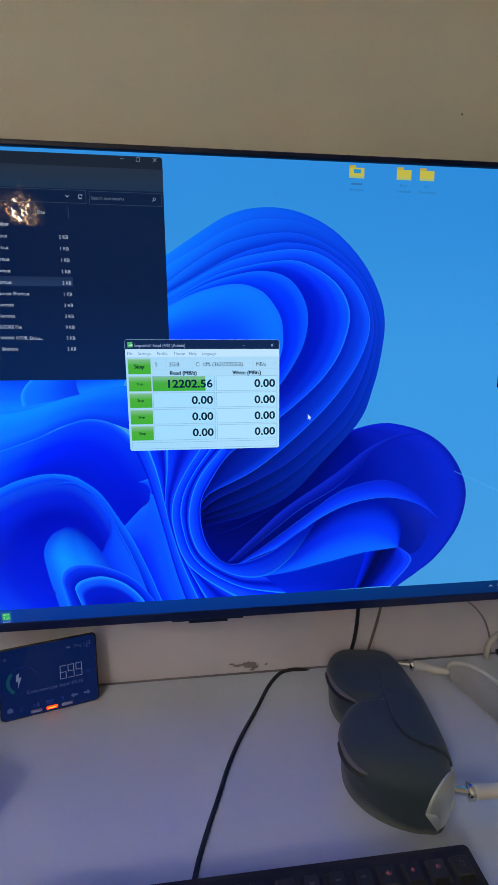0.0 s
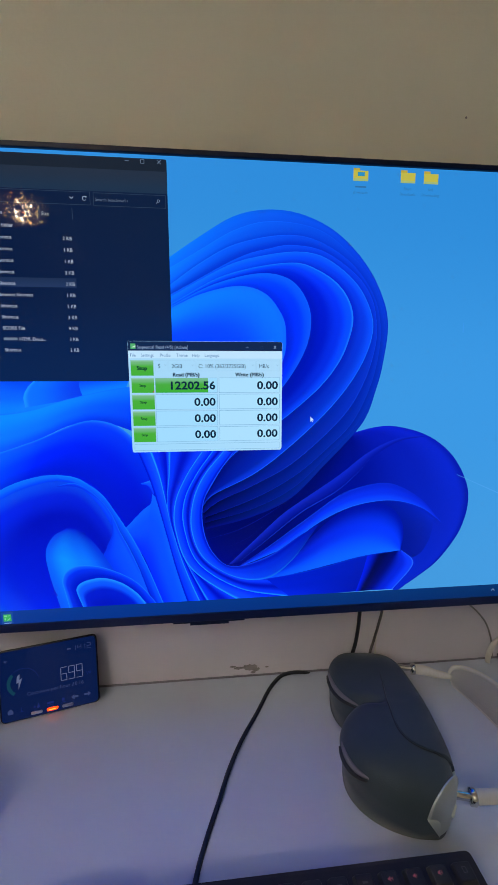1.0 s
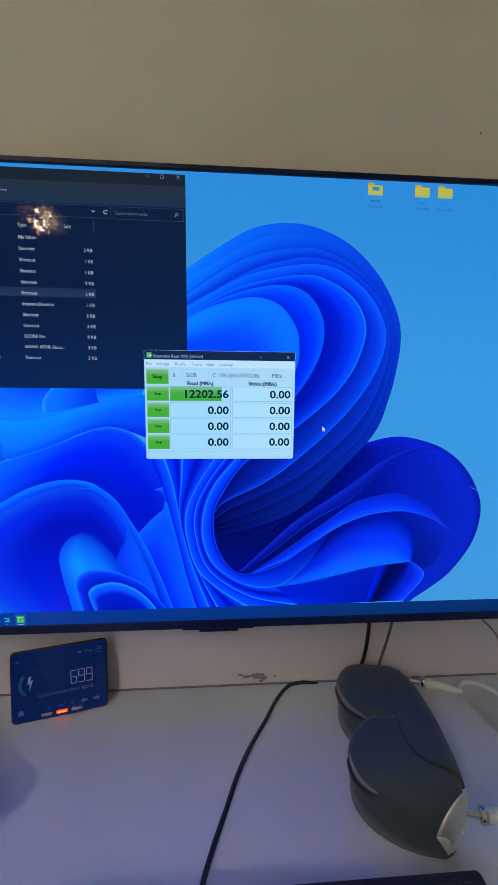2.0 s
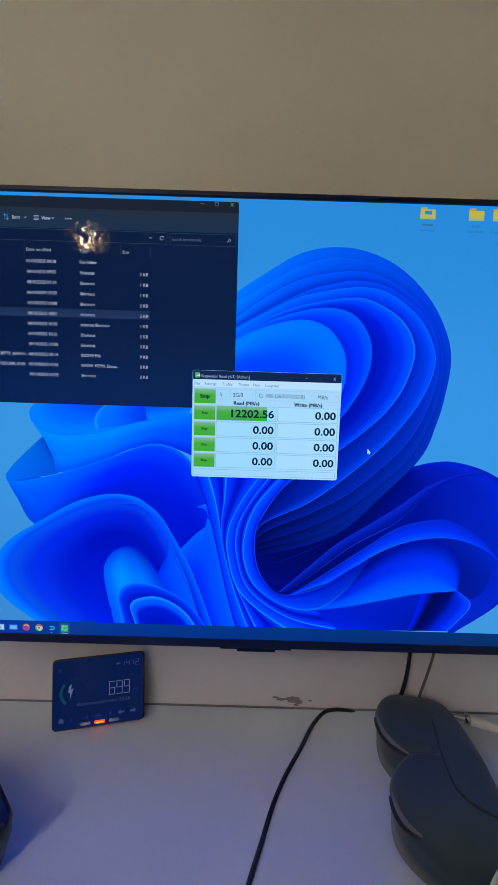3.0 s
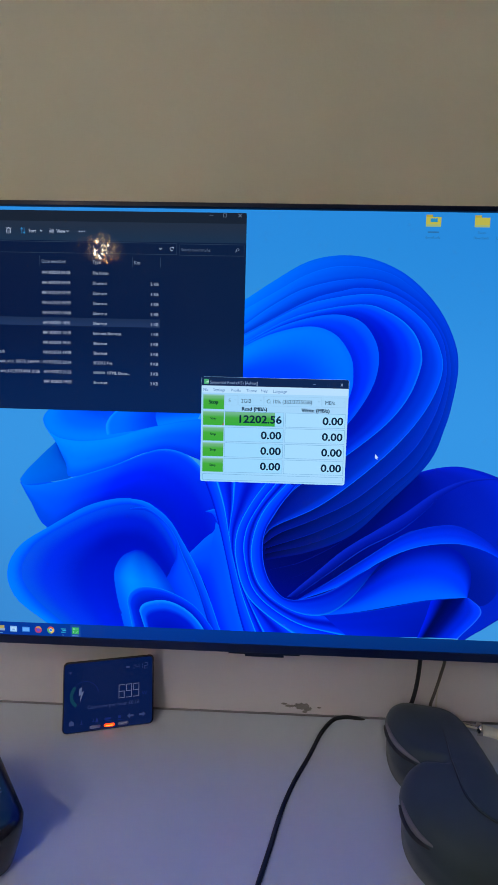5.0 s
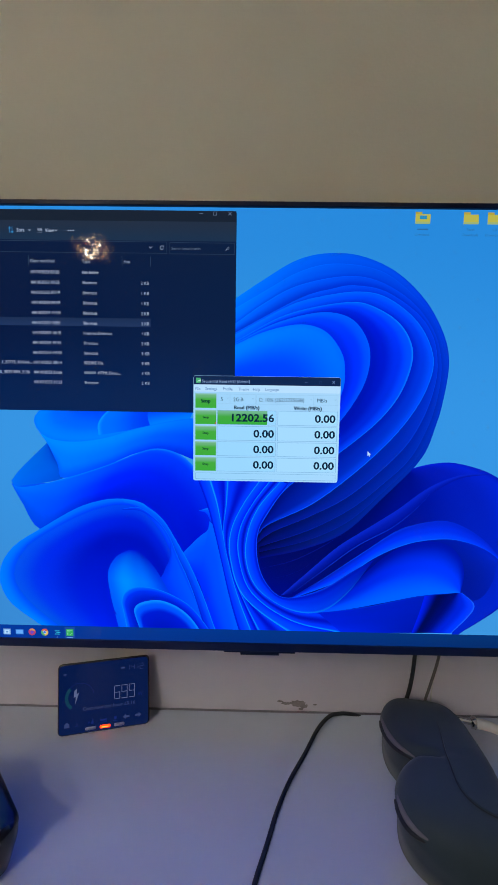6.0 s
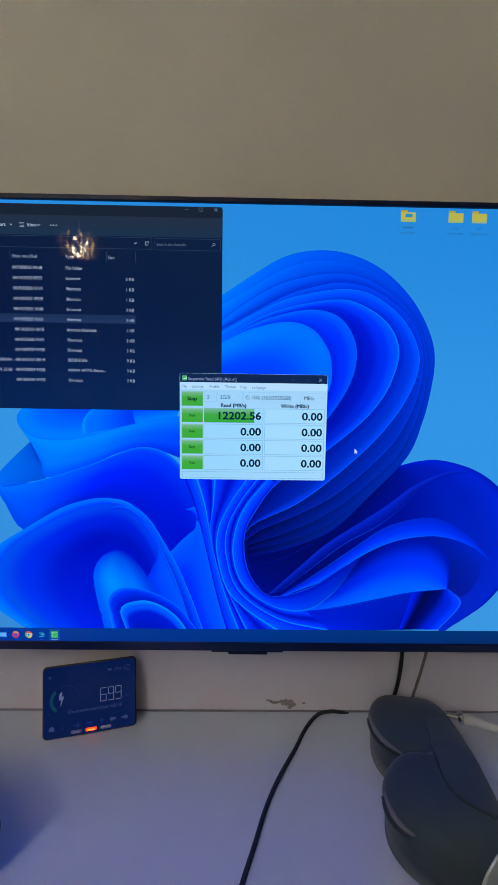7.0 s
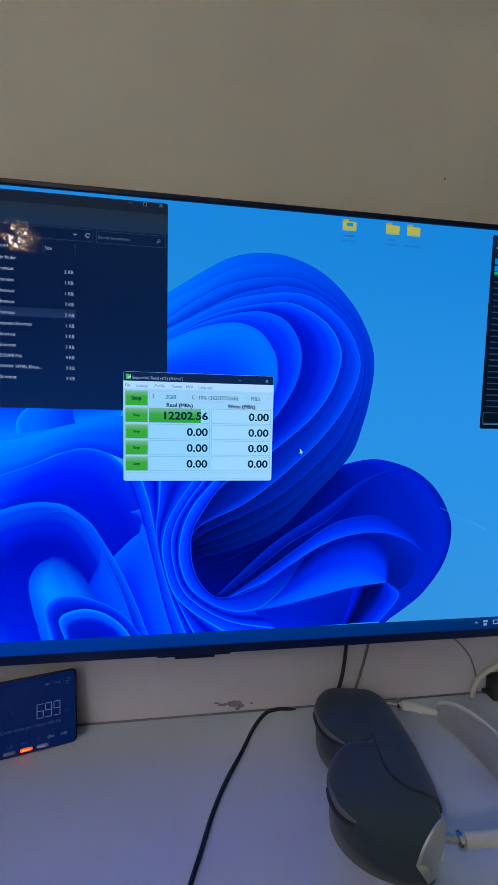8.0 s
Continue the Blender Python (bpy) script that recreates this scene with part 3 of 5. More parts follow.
# little cup inside
ribbon([(-177, 11), (-188, 61), (-190, 89), (-180, 108), (-164, 117)], [(-74, 12), (-103, 47), (-115, 66), (-132, 95), (-151, 116)], [(0, "#0650e4"), (0.3, "#0a78f0"), (0.6, "#0a5cf0"), (1, "#0030e0")], [(0, "#0420d0"), (0.5, "#0018c8"), (1, "#0010b8")], mid=[(0, "#0658e8"), (0.3, "#0a86f4"), (0.6, "#0a70f0"), (1, "#0438d8")], pace=1.3)
ribbon([(-167, 11), (-172, 38), (-174, 51), (-169, 63), (-154, 70), (-128, 67), (-99, 54), (-81, 39), (-62, 13)], [(-150, 11), (-157, 32), (-158, 41), (-150, 49), (-128, 53), (-106, 46), (-88, 32), (-74, 13)], [(0, "#1a80ff"), (0.10, "#0a60f4"), (0.35, "#0428d8"), (0.8, "#0018c4"), (1, "#0014b8")], [(0, "#1a74ff"), (0.12, "#0434e8"), (1, "#0018c8")])
ribbon([(-150, 11), (-157, 32), (-158, 41), (-150, 49), (-128, 53), (-106, 46), (-88, 32), (-74, 13)], [(-136, 10), (-134, 11), (-130, 12), (-124, 13), (-117, 13), (-112, 12), (-106, 11)], [(0, "#1a84ff"), (0.14, "#0a54f4"), (0.4, "#0018c8"), (1, "#0010b8")])
# stems that sweep down from the middle
stems = []
stems.append([(-81, 213), (-68, 178), (-58, 142), (-48, 99), (-38, 56), (-25, 13), (-17, 10)])
stems.append([(-66, 213), (-55, 178), (-48, 143), (-41, 107), (-29, 63), (-10, 13), (-5, 10)])
stems.append([(-43, 213), (-44, 178), (-47, 143), (-41, 107), (-26, 67), (0, 13), (5, 10)])
stems.append([(0, 212), (-23, 178), (-38, 143), (-38, 107), (-21, 60), (32, 18), (54, 13)])
stems.append([(11, 210), (-12, 178), (-27, 146), (-28, 111), (-11, 65), (39, 30), (103, 15)])
stems.append([(22, 207), (-4, 175), (-17, 143), (-19, 107), (-4, 71), (35, 45), (74, 40)])
stems.append([(32, 203), (12, 175), (-4, 143), (-4, 107), (8, 77), (31, 60), (74, 71), (115, 97), (139, 111)])
stem_runs = [
    [(0, "#0010c4"), (0.35, "#0434f8"), (0.9, "#0a4cff"), (1, "#1a86ff")],
    [(0, "#1a86ff"), (0.12, "#0430f0"), (0.8, "#0010c4"), (1, "#0a40f8")],
    [(0, "#1a86ff"), (0.08, "#0434f4"), (0.5, "#0010c0"), (1, "#0a38f0")],
    [(0, "#1a8aff"), (0.15, "#0a44ff"), (1, "#0020e4")],
    [(0, "#1a8aff"), (0.15, "#0434f4"), (0.6, "#0010b8"), (1, "#0a38f4")],
    [(0, "#1a8aff"), (0.12, "#0a4cff"), (0.6, "#0434f0"), (0.9, "#0018c8"), (1, "#1a50f8")],
]
stems[6:] = [stems[5][:5] + [(35, 45), (74, 42), (105, 64), (135, 105)], stems[6]]
for edge_a, edge_b, run in zip(stems[:5] + stems[6:7], stems[1:6] + stems[7:8], stem_runs):
    ribbon(edge_a, edge_b, run, [(0, "#000c98"), (1, "#0010a4")] if edge_b is stems[7] else None, pace=2.6)
# thin lit creases
def crease(pts, wide, h, h2=None):
    p = spline([(*q, 0) for q in pts], 40)
    low = [(q.x, q.y - wide * math.sin(math.pi * min(max(i / 39, 0.03), 0.97)) - 0.05) for i, q in enumerate(p)]
    ribbon([q.xy[:] for q in p[::4]] + [p[-1].xy[:]], low[::4] + [low[-1]], [(0, h), (1, h2 or h)], name="crease", k=2)


crease([(1, 97), (39, 108), (74, 126), (100, 143)], 1.0, "#0818a0", "#000668")
crease([(6, 83), (30, 88), (52, 98), (70, 112)], 0.8, "#06108c", "#000660")
crease([(38, 65), (74, 94), (117, 128), (159, 152), (188, 177), (202, 194)], 1.1, "#1a44e4", "#0210a0")
crease([(50, 63), (81, 88), (124, 119), (167, 149), (203, 160)], 0.8, "#1a50f0", "#0424c0")

# ---------------------------------------------------------------- task bar and desktop icons
FRONT = layer[0] - 0.0001
taskbar = part("taskbar", sheet(-HALF, HALF, 0, 17, FRONT), fade("taskbar_run", [(0, "#06369a"), (1, "#06389c")], [(0, "#042858"), (1, "#06305f")]), monitor, "dark blue translucent task bar")
F1, F2, F3, F4, F5 = [FRONT - 0.00008 * i for i in range(1, 6)]


def icon(name, shapes, parent=taskbar):
    """Little flat icon: a list of (colour, polygons)."""
    for k, (h, polys) in enumerate(shapes):
        pieces(name, h, parent, F1 - 0.00004 * k, *polys)


icon("folder_icon", [("#b09c58", [rect(-341, -332, 6.5, 12)]), ("#88a0b8", [rect(-340, -331, 5, 8)]), ("#80b0e0", [rect(-338, -334, 1.6, 2.2)])])
icon("store_icon", [("#88b8e8", [rect(-324.5, -315.5, 4, 11.5)]), ("#b8d4f0", [rect(-323, -317, 5.5, 9.5)]), ("#4888c8", [rect(-321.5, -318.5, 6.5, 8)])])
icon("display_icon", [("#3c80d8", [rect(-309, -299, 4.5, 11)]), ("#68a8f0", [rect(-308, -300, 5.5, 10)])])
icon("browser_icon", [("#b04068", [disc(-288, 8, 4.6)]), ("#c48858", [disc(-288, 8, 4.6, 20, 140, 2.2)]), ("#7048b8", [disc(-288, 7.6, 2.2)])])
icon("browser_icon", [("#c85848", [disc(-272, 8, 4.6, 30, 150)]), ("#58a868", [disc(-272, 8, 4.6, 150, 270)]), ("#d8b858", [disc(-272, 8, 4.6, 270, 390)]), ("#d8e0f0", [disc(-272, 8, 2.2)]), ("#3878d8", [disc(-272, 8, 1.7)])])
icon("editor_icon", [("#38b0c8", [rect(-259, -253, 9.5, 10.6), rect(-257, -252, 7.4, 8.5), rect(-259, -253, 5.3, 6.4)]), ("#80b0e0", [rect(-257, -255.6, 1.6, 2.2)])])
icon("disk_tool_icon", [("#1c4898", [rect(-246.5, -233.5, 0.8, 15.5)]), ("#38a858", [rect(-244.5, -235.5, 3.8, 12.8)]), ("#78c894", [rect(-243.4, -240.2, 9.6, 11.6), rect(-239.4, -236.6, 10.4, 11.4), rect(-243.2, -241.8, 5.2, 8.2), [(-240.6, 5.0), (-237, 8.2), (-236.8, 7.0), (-239.6, 4.6)]]), ("#88b0e8", [rect(-244, -236, 1.2, 2.0)])])
icon("tray_icon", [("#90a8c8", [[(377.5, 7.6), (380, 10.2), (382.5, 7.6), (382.5, 8.8), (380, 11.4), (377.5, 8.8)]]), ("#8098b8", [rect(390, 397, 9.6, 12.6), rect(391, 396, 5.0, 8.2)]), ("#90a8c8", [rect(405, 413, 6.4, 7.4), rect(405, 413, 11.8, 12.6), rect(405, 406, 7.4, 11.8), rect(412, 413, 7.4, 11.8)])])


def desktop_folder(u, sheet_on, words):
    icon("desktop_folder", [("#b09c3c", [rect(u - 8.5, u - 1, 514, 519)]), ("#b8b048", [rect(u - 8.5, u + 8.5, 506, 516.5)]), ("#9cb070", [rect(u - 8.5, u + 8.5, 506, 508.5)])] + ([("#2888b8", [rect(u - 3.5, u + 4.5, 511, 515)])] if sheet_on else []), wallpaper)
    for k, body in enumerate(words):
        if body:
            write("folder_caption", body, u, 498.6 - 5.6 * k, 2.9, ink("#2c6aa0"), wallpaper, F2, align="CENTER")
        else:
            part("caption_bar", bars(bmesh.new(), F2, (u - 6, u + 6.5, 499.2, 500.8)), ink("#2c6aa0"), wallpaper, smooth=False)


desktop_folder(176.5, True, ("", "downloads"))
desktop_folder(231, False, ("Finish", "Downloads"))
desktop_folder(258, False, ("Still", "Downloading"))

# ---------------------------------------------------------------- file window, dark
WHITE = "#a8b6cc"
files = part("file_window", sheet(-420, -35, 288, 518, F1, 3), fade("window_dark_run", [(0, "#06204c"), (0.5, "#07163a"), (0.86, "#0c1a3a"), (1, "#1a2434")], [(0, "#0a2450"), (0.5, "#0a1e40"), (0.86, "#0c1e3c"), (1, "#14202e")]), monitor, "dark file list window")
part("title_strip", sheet(-420, -35.5, 506, 517.8, F2), ink("#182230"), files, smooth=False)
part("command_strip", sheet(-420, -35.3, 484.5, 506, F2), fade("command_run", [(0, "#1c3048"), (1, "#222e40")]), files, smooth=False)
frame_piece("address_box", "#2c3e54", files, -419, -115, 470.5, 483.5, F3, 0.5)
frame_piece("search_box", "#2c3e54", files, -112, -37, 470, 483, F3, 0.5)
pieces("column_line", "#33465e", files, F3, rect(-276.6, -276.1, 456, 467), rect(-167.4, -166.9, 456, 467), rect(-134.4, -133.9, 456, 467))
part("row_highlight", sheet(-420, -134.5, 387.5, 397, F2), fade("selected_run", [(0, "#20345a"), (1, "#1c2e50")]), files, "lighter highlighted row", smooth=False)
DIM = "#66768c"
pieces("window_button", DIM, files, F3, rect(-78, -73.5, 514.8, 515.3), [(-45, 513.3), (-44.4, 513), (-40.6, 516.8), (-41.2, 517.2)])
pieces("window_button", DIM, files, F4, [(-41.2, 513), (-40.6, 513.3), (-44.4, 517.2), (-45, 516.8)])
frame_piece("window_button", DIM, files, -62, -58, 513, 517, F3, 0.45)
pieces("arrow_mark", "#98a8bc", files, F4, [(-136.0, 477.9), (-135.6, 478.3), (-134, 476.7), (-132.4, 478.3), (-132.0, 477.9), (-134, 475.9)])
pieces("reload_mark", "#a8b8cc", files, F4, disc(-121, 477, 2.2, 40, 330, 1.7), [(-120.1, 478.9), (-118.6, 479.1), (-119.1, 477.4)])
pieces("search_mark", "#8494aa", files, F4, disc(-44.6, 477.2, 1.5, 0, 359, 1.05), [(-45.8, 476.5), (-45.4, 476.1), (-47.0, 474.4), (-47.4, 474.8)])
frame_piece("bin_icon", WHITE, files, -315, -310, 491.8, 496.8, F3, 0.55)
pieces("bin_icon", WHITE, files, F3, rect(-315.8, -309.2, 497.2, 497.8), rect(-313.6, -311.4, 498, 498.5), rect(-313.4, -313.0, 493, 495.8), rect(-312.0, -311.6, 493, 495.8))
pieces("view_icon", WHITE, files, F3, rect(-264.5, -259, 496.9, 497.3), rect(-264.5, -259, 495.5, 495.9), rect(-264.5, -259, 494.1, 494.5), rect(-264.5, -259, 492.7, 493.1))
pieces("arrow_mark", WHITE, files, F3, [(-275.5, 495.6), (-275.2, 496), (-274, 494.8), (-272.8, 496), (-272.5, 495.6), (-274, 494)], [(-244.5, 495.6), (-244.2, 496), (-243, 494.8), (-241.8, 496), (-241.5, 495.6), (-243, 494)])
pieces("dot", WHITE, files, F3, disc(-229, 495, 0.7), disc(-226, 495, 0.7), disc(-223, 495, 0.7))
frame_piece("share_icon", "#3484c0", files, -332.5, -327.5, 492, 496.8, F3, 0.6)
pieces("share_icon", "#3484c0", files, F4, [(-330.5, 494.6), (-329.4, 496.6), (-328, 496.6), (-328, 498.4), (-325.6, 495.6), (-328, 493.2), (-328, 494.8)])
pieces("sort_icon", "#3484c0", files, F3, rect(-297.2, -296.6, 491.8, 498.5), rect(-294.4, -293.8, 491.8, 498.5))
pieces("sort_icon", "#3484c0", files, F4, [(-298.5, 496.5), (-296.9, 499), (-295.3, 496.5)], [(-295.7, 493.5), (-294.1, 491), (-292.5, 493.5)])
write("caption", "Sort", -289, 493.2, 3.9, ink(WHITE), files, F3, bold=0.06)
write("caption", "View", -256, 493.2, 3.9, ink(WHITE), files, F3, bold=0.06)
write("caption", "Search benchmarks", -110, 474.8, 3.25, ink("#56667e"), files, F3)
for body, u in (("Date modified", -274.3), ("Type", -214), ("Size", -165.5)):
    write("column_heading", body, u, 459.2, 3.7, ink("#8898b0"), files, F3)
rows = [
    ("", "04/10/2023 09:28", "File folder", ""), ("", "04/10/2023 09:55", "Shortcut", "2 KB"), ("", "04/10/2023 07:19", "Shortcut", "1 KB"),
    ("", "04/10/2023 09:29", "Shortcut", "1 KB"), ("", "04/10/2023 10:48", "Shortcut", "2 KB"), ("", "04/10/2023 10:51", "Shortcut", "2 KB"),
    ("", "04/10/2023 10:15", "Internet Shortcut", "1 KB"), ("", "04/10/2023 19:31", "Shortcut", "2 KB"), ("nchmark", "04/10/2023 19:28", "Shortcut", "3 KB"),
    ("nchmark_v1.1_30775_169644...", "04/10/2023 20:14", "SCORE File", "9 KB"), ("nchmark_1.0_20231004_2126", "04/10/2023 21:26", "HTML Docu...", "3 KB"), ("1.0", "04/10/2023 19:23", "Shortcut", "2 KB"),
]
for i, (name, when, sort, size) in enumerate(rows):
    w = 446.8 - 11.52 * i
    if name:
        write("file_name", name, -337.5, w, 3.6, ink(WHITE), files, F3)
    write("file_date", when, -274.3, w, 3.6, ink(WHITE), files, F3)
    if sort.startswith("HTML"):
        bm = bmesh.new()
        bars(bm, F3, (-214, -200, w + 0.4, w + 3.2))
        part("name_bar", bm, ink("#68788e"), files, smooth=False)
        write("file_type", sort, -198, w, 3.6, ink(WHITE), files, F3)
    else:
        write("file_type", sort, -214, w, 3.6, ink(WHITE), files, F3)
    if size:
        write("file_size", size, -136.2, w, 3.6, ink(WHITE), files, F3, align="RIGHT")

# ---------------------------------------------------------------- disk test window, pale
U0, U1, W0, W1 = -84.0, 90.3, 206.2, 332.0
disk = part("disk_window", sheet(U0, U1, W0, W1, F3, 2.5), fade("pale_window_run", [(0, "#98d0f2"), (1, "#9ed0f0")], [(0, "#a8d6f4"), (1, "#a6d2f0")]), monitor, "pale disk speed test window")
T1, T2, T3, T4 = [F3 - 0.00006 * i for i in range(1, 5)]


def du(f):
    return U0 + f * (U1 - U0)


def dw(f):
    return W1 - f * (W1 - W0)


part("title_strip", sheet(U0 + 0.3, U1 - 0.3, dw(0.083), W1 - 0.2, T1, 2.0), ink("#10264c"), disk, smooth=False)
part("title_strip", sheet(U0 + 0.3, U1 - 0.3, dw(0.083), dw(0.05), T2), ink("#10264c"), disk, smooth=False)
part("menu_strip", sheet(U0 + 0.4, U1 - 0.4, dw(0.15), dw(0.083), T1), ink("#b8dcf6"), disk, smooth=False)
icon_bm = bmesh.new()
bars(icon_bm, T3, (U0 + 3, U0 + 8.5, dw(0.068), dw(0.022)))
part("tool_icon", icon_bm, ink("#50b070"), disk, "small green icon", smooth=False)
icon_bm = bmesh.new()
poly(icon_bm, T4, [(U0 + 4, dw(0.055)), (U0 + 8.5, dw(0.055)), (U0 + 8.5, dw(0.035))])
part("tool_icon", icon_bm, ink("#b8e0c8"), disk, smooth=False)
write("title", "Sequential Read (4/5) [Admin]", U0 + 10, dw(0.065), 3.5, ink("#8ca4c8"), disk, T3)
for body, f in (("File", 0.012), ("Settings", 0.08), ("Profile", 0.20), ("Theme", 0.305), ("Help", 0.405), ("Language", 0.487)):
    write("menu_word", body, du(f), dw(0.135), 3.4, ink("#4878b0"), disk, T3)
pieces("window_button", "#7c94bc", disk, T3, rect(du(0.757), du(0.775), dw(0.051), dw(0.048)), [(du(0.942), dw(0.060)), (du(0.945), dw(0.063)), (du(0.960), dw(0.037)), (du(0.957), dw(0.034))])
pieces("window_button", "#7c94bc", disk, T4, [(du(0.957), dw(0.063)), (du(0.960), dw(0.060)), (du(0.945), dw(0.034)), (du(0.942), dw(0.037))])
frame_piece("window_button", "#203a64", disk, du(0.855), du(0.872), dw(0.065), dw(0.04), T3, 0.3)
GREEN = [(0, "#40a838"), (0.55, "#46a83a"), (0.85, "#6cb078"), (1, "#90c4b0")]


def stop_button(f0, f1, cap, bold):
    part("stop_button", sheet(du(0.012), du(0.158), dw(f1), dw(f0), T1), fade("button_green_run", GREEN), disk, "glossy green button")
    bm = bmesh.new()
    hollow(bm, du(0.012), du(0.158), dw(f1), dw(f0), T2, 0.35)
    part("button_edge", bm, ink("#8cc0c8"), disk, smooth=False)
    write("button_word", "Stop", du(0.084), dw((f0 + f1) / 2) - cap / 2, cap, ink("#0c3c30"), disk, T3, align="CENTER", bold=bold)


stop_button(0.165, 0.305, 4.6, 0.35)
for k in range(4):
    f0 = 0.322 + 0.1495 * k
    f1 = f0 + 0.136
    stop_button(f0, f1, 3.0, 0.15)
    for a, b, body in ((0.163, 0.567, "12202.56" if k == 0 else "0.00"), (0.578, 0.985, "0.00")):
        part("speed_cell", sheet(du(a), du(b), dw(f1), dw(f0), T1), ink("#a6d8f6" if a > 0.5 else "#9cd4f6"), disk, smooth=False)
        bm = bmesh.new()
        hollow(bm, du(a), du(b), dw(f1), dw(f0), T2, 0.35)
        part("cell_edge", bm, ink("#70a4d0"), disk, smooth=False)
        if body[0] == "1":
            part("progress_fill", sheet(du(a) + 0.4, du(a) + 0.85 * (du(b) - du(a)), dw(f1) + 0.4, dw(f0) - 0.4, T2), fade("progress_run", [(0, "#3aa83a"), (0.5, "#44a63e"), (1, "#74b48c")]), disk, "green progress fill")
        write("speed_value", body, du(b) - 2.2, dw((f0 + f1) / 2) - 4.4, 8.7, ink("#08243c"), disk, T3, align="RIGHT", fat=0.34, stretch=1.15)
bm = bmesh.new()
poly(bm, T3, [(du(0.145), dw(0.452)), (du(0.156), dw(0.452)), (du(0.156), dw(0.432))])
part("corner_mark", bm, ink("#c04040"), disk, smooth=False)
for body, f, al in (("5", 0.185, "LEFT"), ("2GiB", 0.272, "LEFT"), ("C: 10% (362/3725GiB)", 0.445, "LEFT"), ("MB/s", 0.842, "LEFT")):
    write("choice", body, du(f), dw(0.236), 4.5, ink("#1c4468"), disk, T3, bold=0.03)
for a, b in ((0.167, 0.25), (0.255, 0.425), (0.43, 0.82), (0.828, 0.985)):
    bm = bmesh.new()
    frame_piece("choice_box", "#90bcdc", disk, du(a), du(b), dw(0.262), dw(0.17), T2, 0.25)
    poly(bm, T3, [(du(b) - 4.2, dw(0.205)), (du(b) - 3.9, dw(0.202)), (du(b) - 3, dw(0.213)), (du(b) - 2.1, dw(0.202)), (du(b) - 1.8, dw(0.205)), (du(b) - 3, dw(0.219))])
    part("arrow_mark", bm, ink("#90bcdc"), disk, smooth=False)
for body, f in (("Read (MB/s)", 0.365), ("Write (MB/s)", 0.782)):
    write("heading", body, du(f), dw(0.311), 4.4, ink("#0c2c48"), disk, T3, align="CENTER", bold=0.28, stretch=0.98)
bm = bmesh.new()
hollow(bm, du(0.015), du(0.985), dw(0.985), dw(0.925), T2, 0.35)
part("status_box", bm, ink("#70a4d0"), disk, smooth=False)

# ---------------------------------------------------------------- monitoring panel at the edge of the picture
side = part("side_window", sheet(364, 463, 274, 516, F1, 2.5), fade("side_dark_run", [(0, "#04101e"), (0.8, "#051428"), (1, "#18283c")]), monitor, "dark monitoring panel with rows of bars")
for i in range(23):
    pieces("row_bar", "#2c3c50", side, F3, rect(370, 450, 466 - 7.45 * i, 467.5 - 7.45 * i))
frame_piece("row_frame", "#54667c", side, 367.5, 460, 281, 295, F3, 0.5)
pieces("row_bar", "#54667c", side, F4, rect(368, 400, 279, 280.6))
for h, w0, w1 in (("#1878b8", 481, 488), ("#1c80c0", 473, 479), ("#28a060", 468.5, 472)):
    part("tab_chip", sheet(369, 392, w0, w1, F2), ink(h), side, smooth=False)
bm = bmesh.new()
poly(bm, F2, [(370, 500), (376, 508), (382, 508), (378, 500)])
part("panel_mark", bm, ink("#a8b8cc"), side, smooth=False)

# ---------------------------------------------------------------- faint marks on the glass
scratch = spline([(316, 169.5, 0), (339, 159.0, 0), (362, 148.6, 0), (386, 137.5, 0)], 13)
part("scratch", poly(bmesh.new(), F1, [(q.x, q.y + 0.5 + 0.11 * i) for i, q in enumerate(scratch)] + [(q.x, q.y - 0.05) for q in scratch[::-1]]), ink("#4a9ce2"), monitor, "faint pale scratch on the glass", smooth=False)
part("smear", poly(bmesh.new(), F1, [(309.4, 344), (310.4, 344), (310.8, 350), (310.3, 356), (309.6, 356), (309.2, 350)]), ink("#3a92e0"), monitor, "faint pale smear on the glass", smooth=False)

part("smear", poly(bmesh.new(), F1, [(-188, 35), (-180, 33.5), (-183, 40)]), ink("#1020d8"), monitor, "faint pinkish smear on the glass", smooth=False)

# ---------------------------------------------------------------- pointer
pointer = part("pointer", poly(bmesh.new(), T4, [(125.0, 245.6), (125.1, 239.2), (126.4, 240.5), (127.3, 238.5), (128.3, 239.0), (127.4, 240.9), (129.2, 241.0)]), ink("#c0d4f4"), monitor, "white arrow pointer", smooth=False)

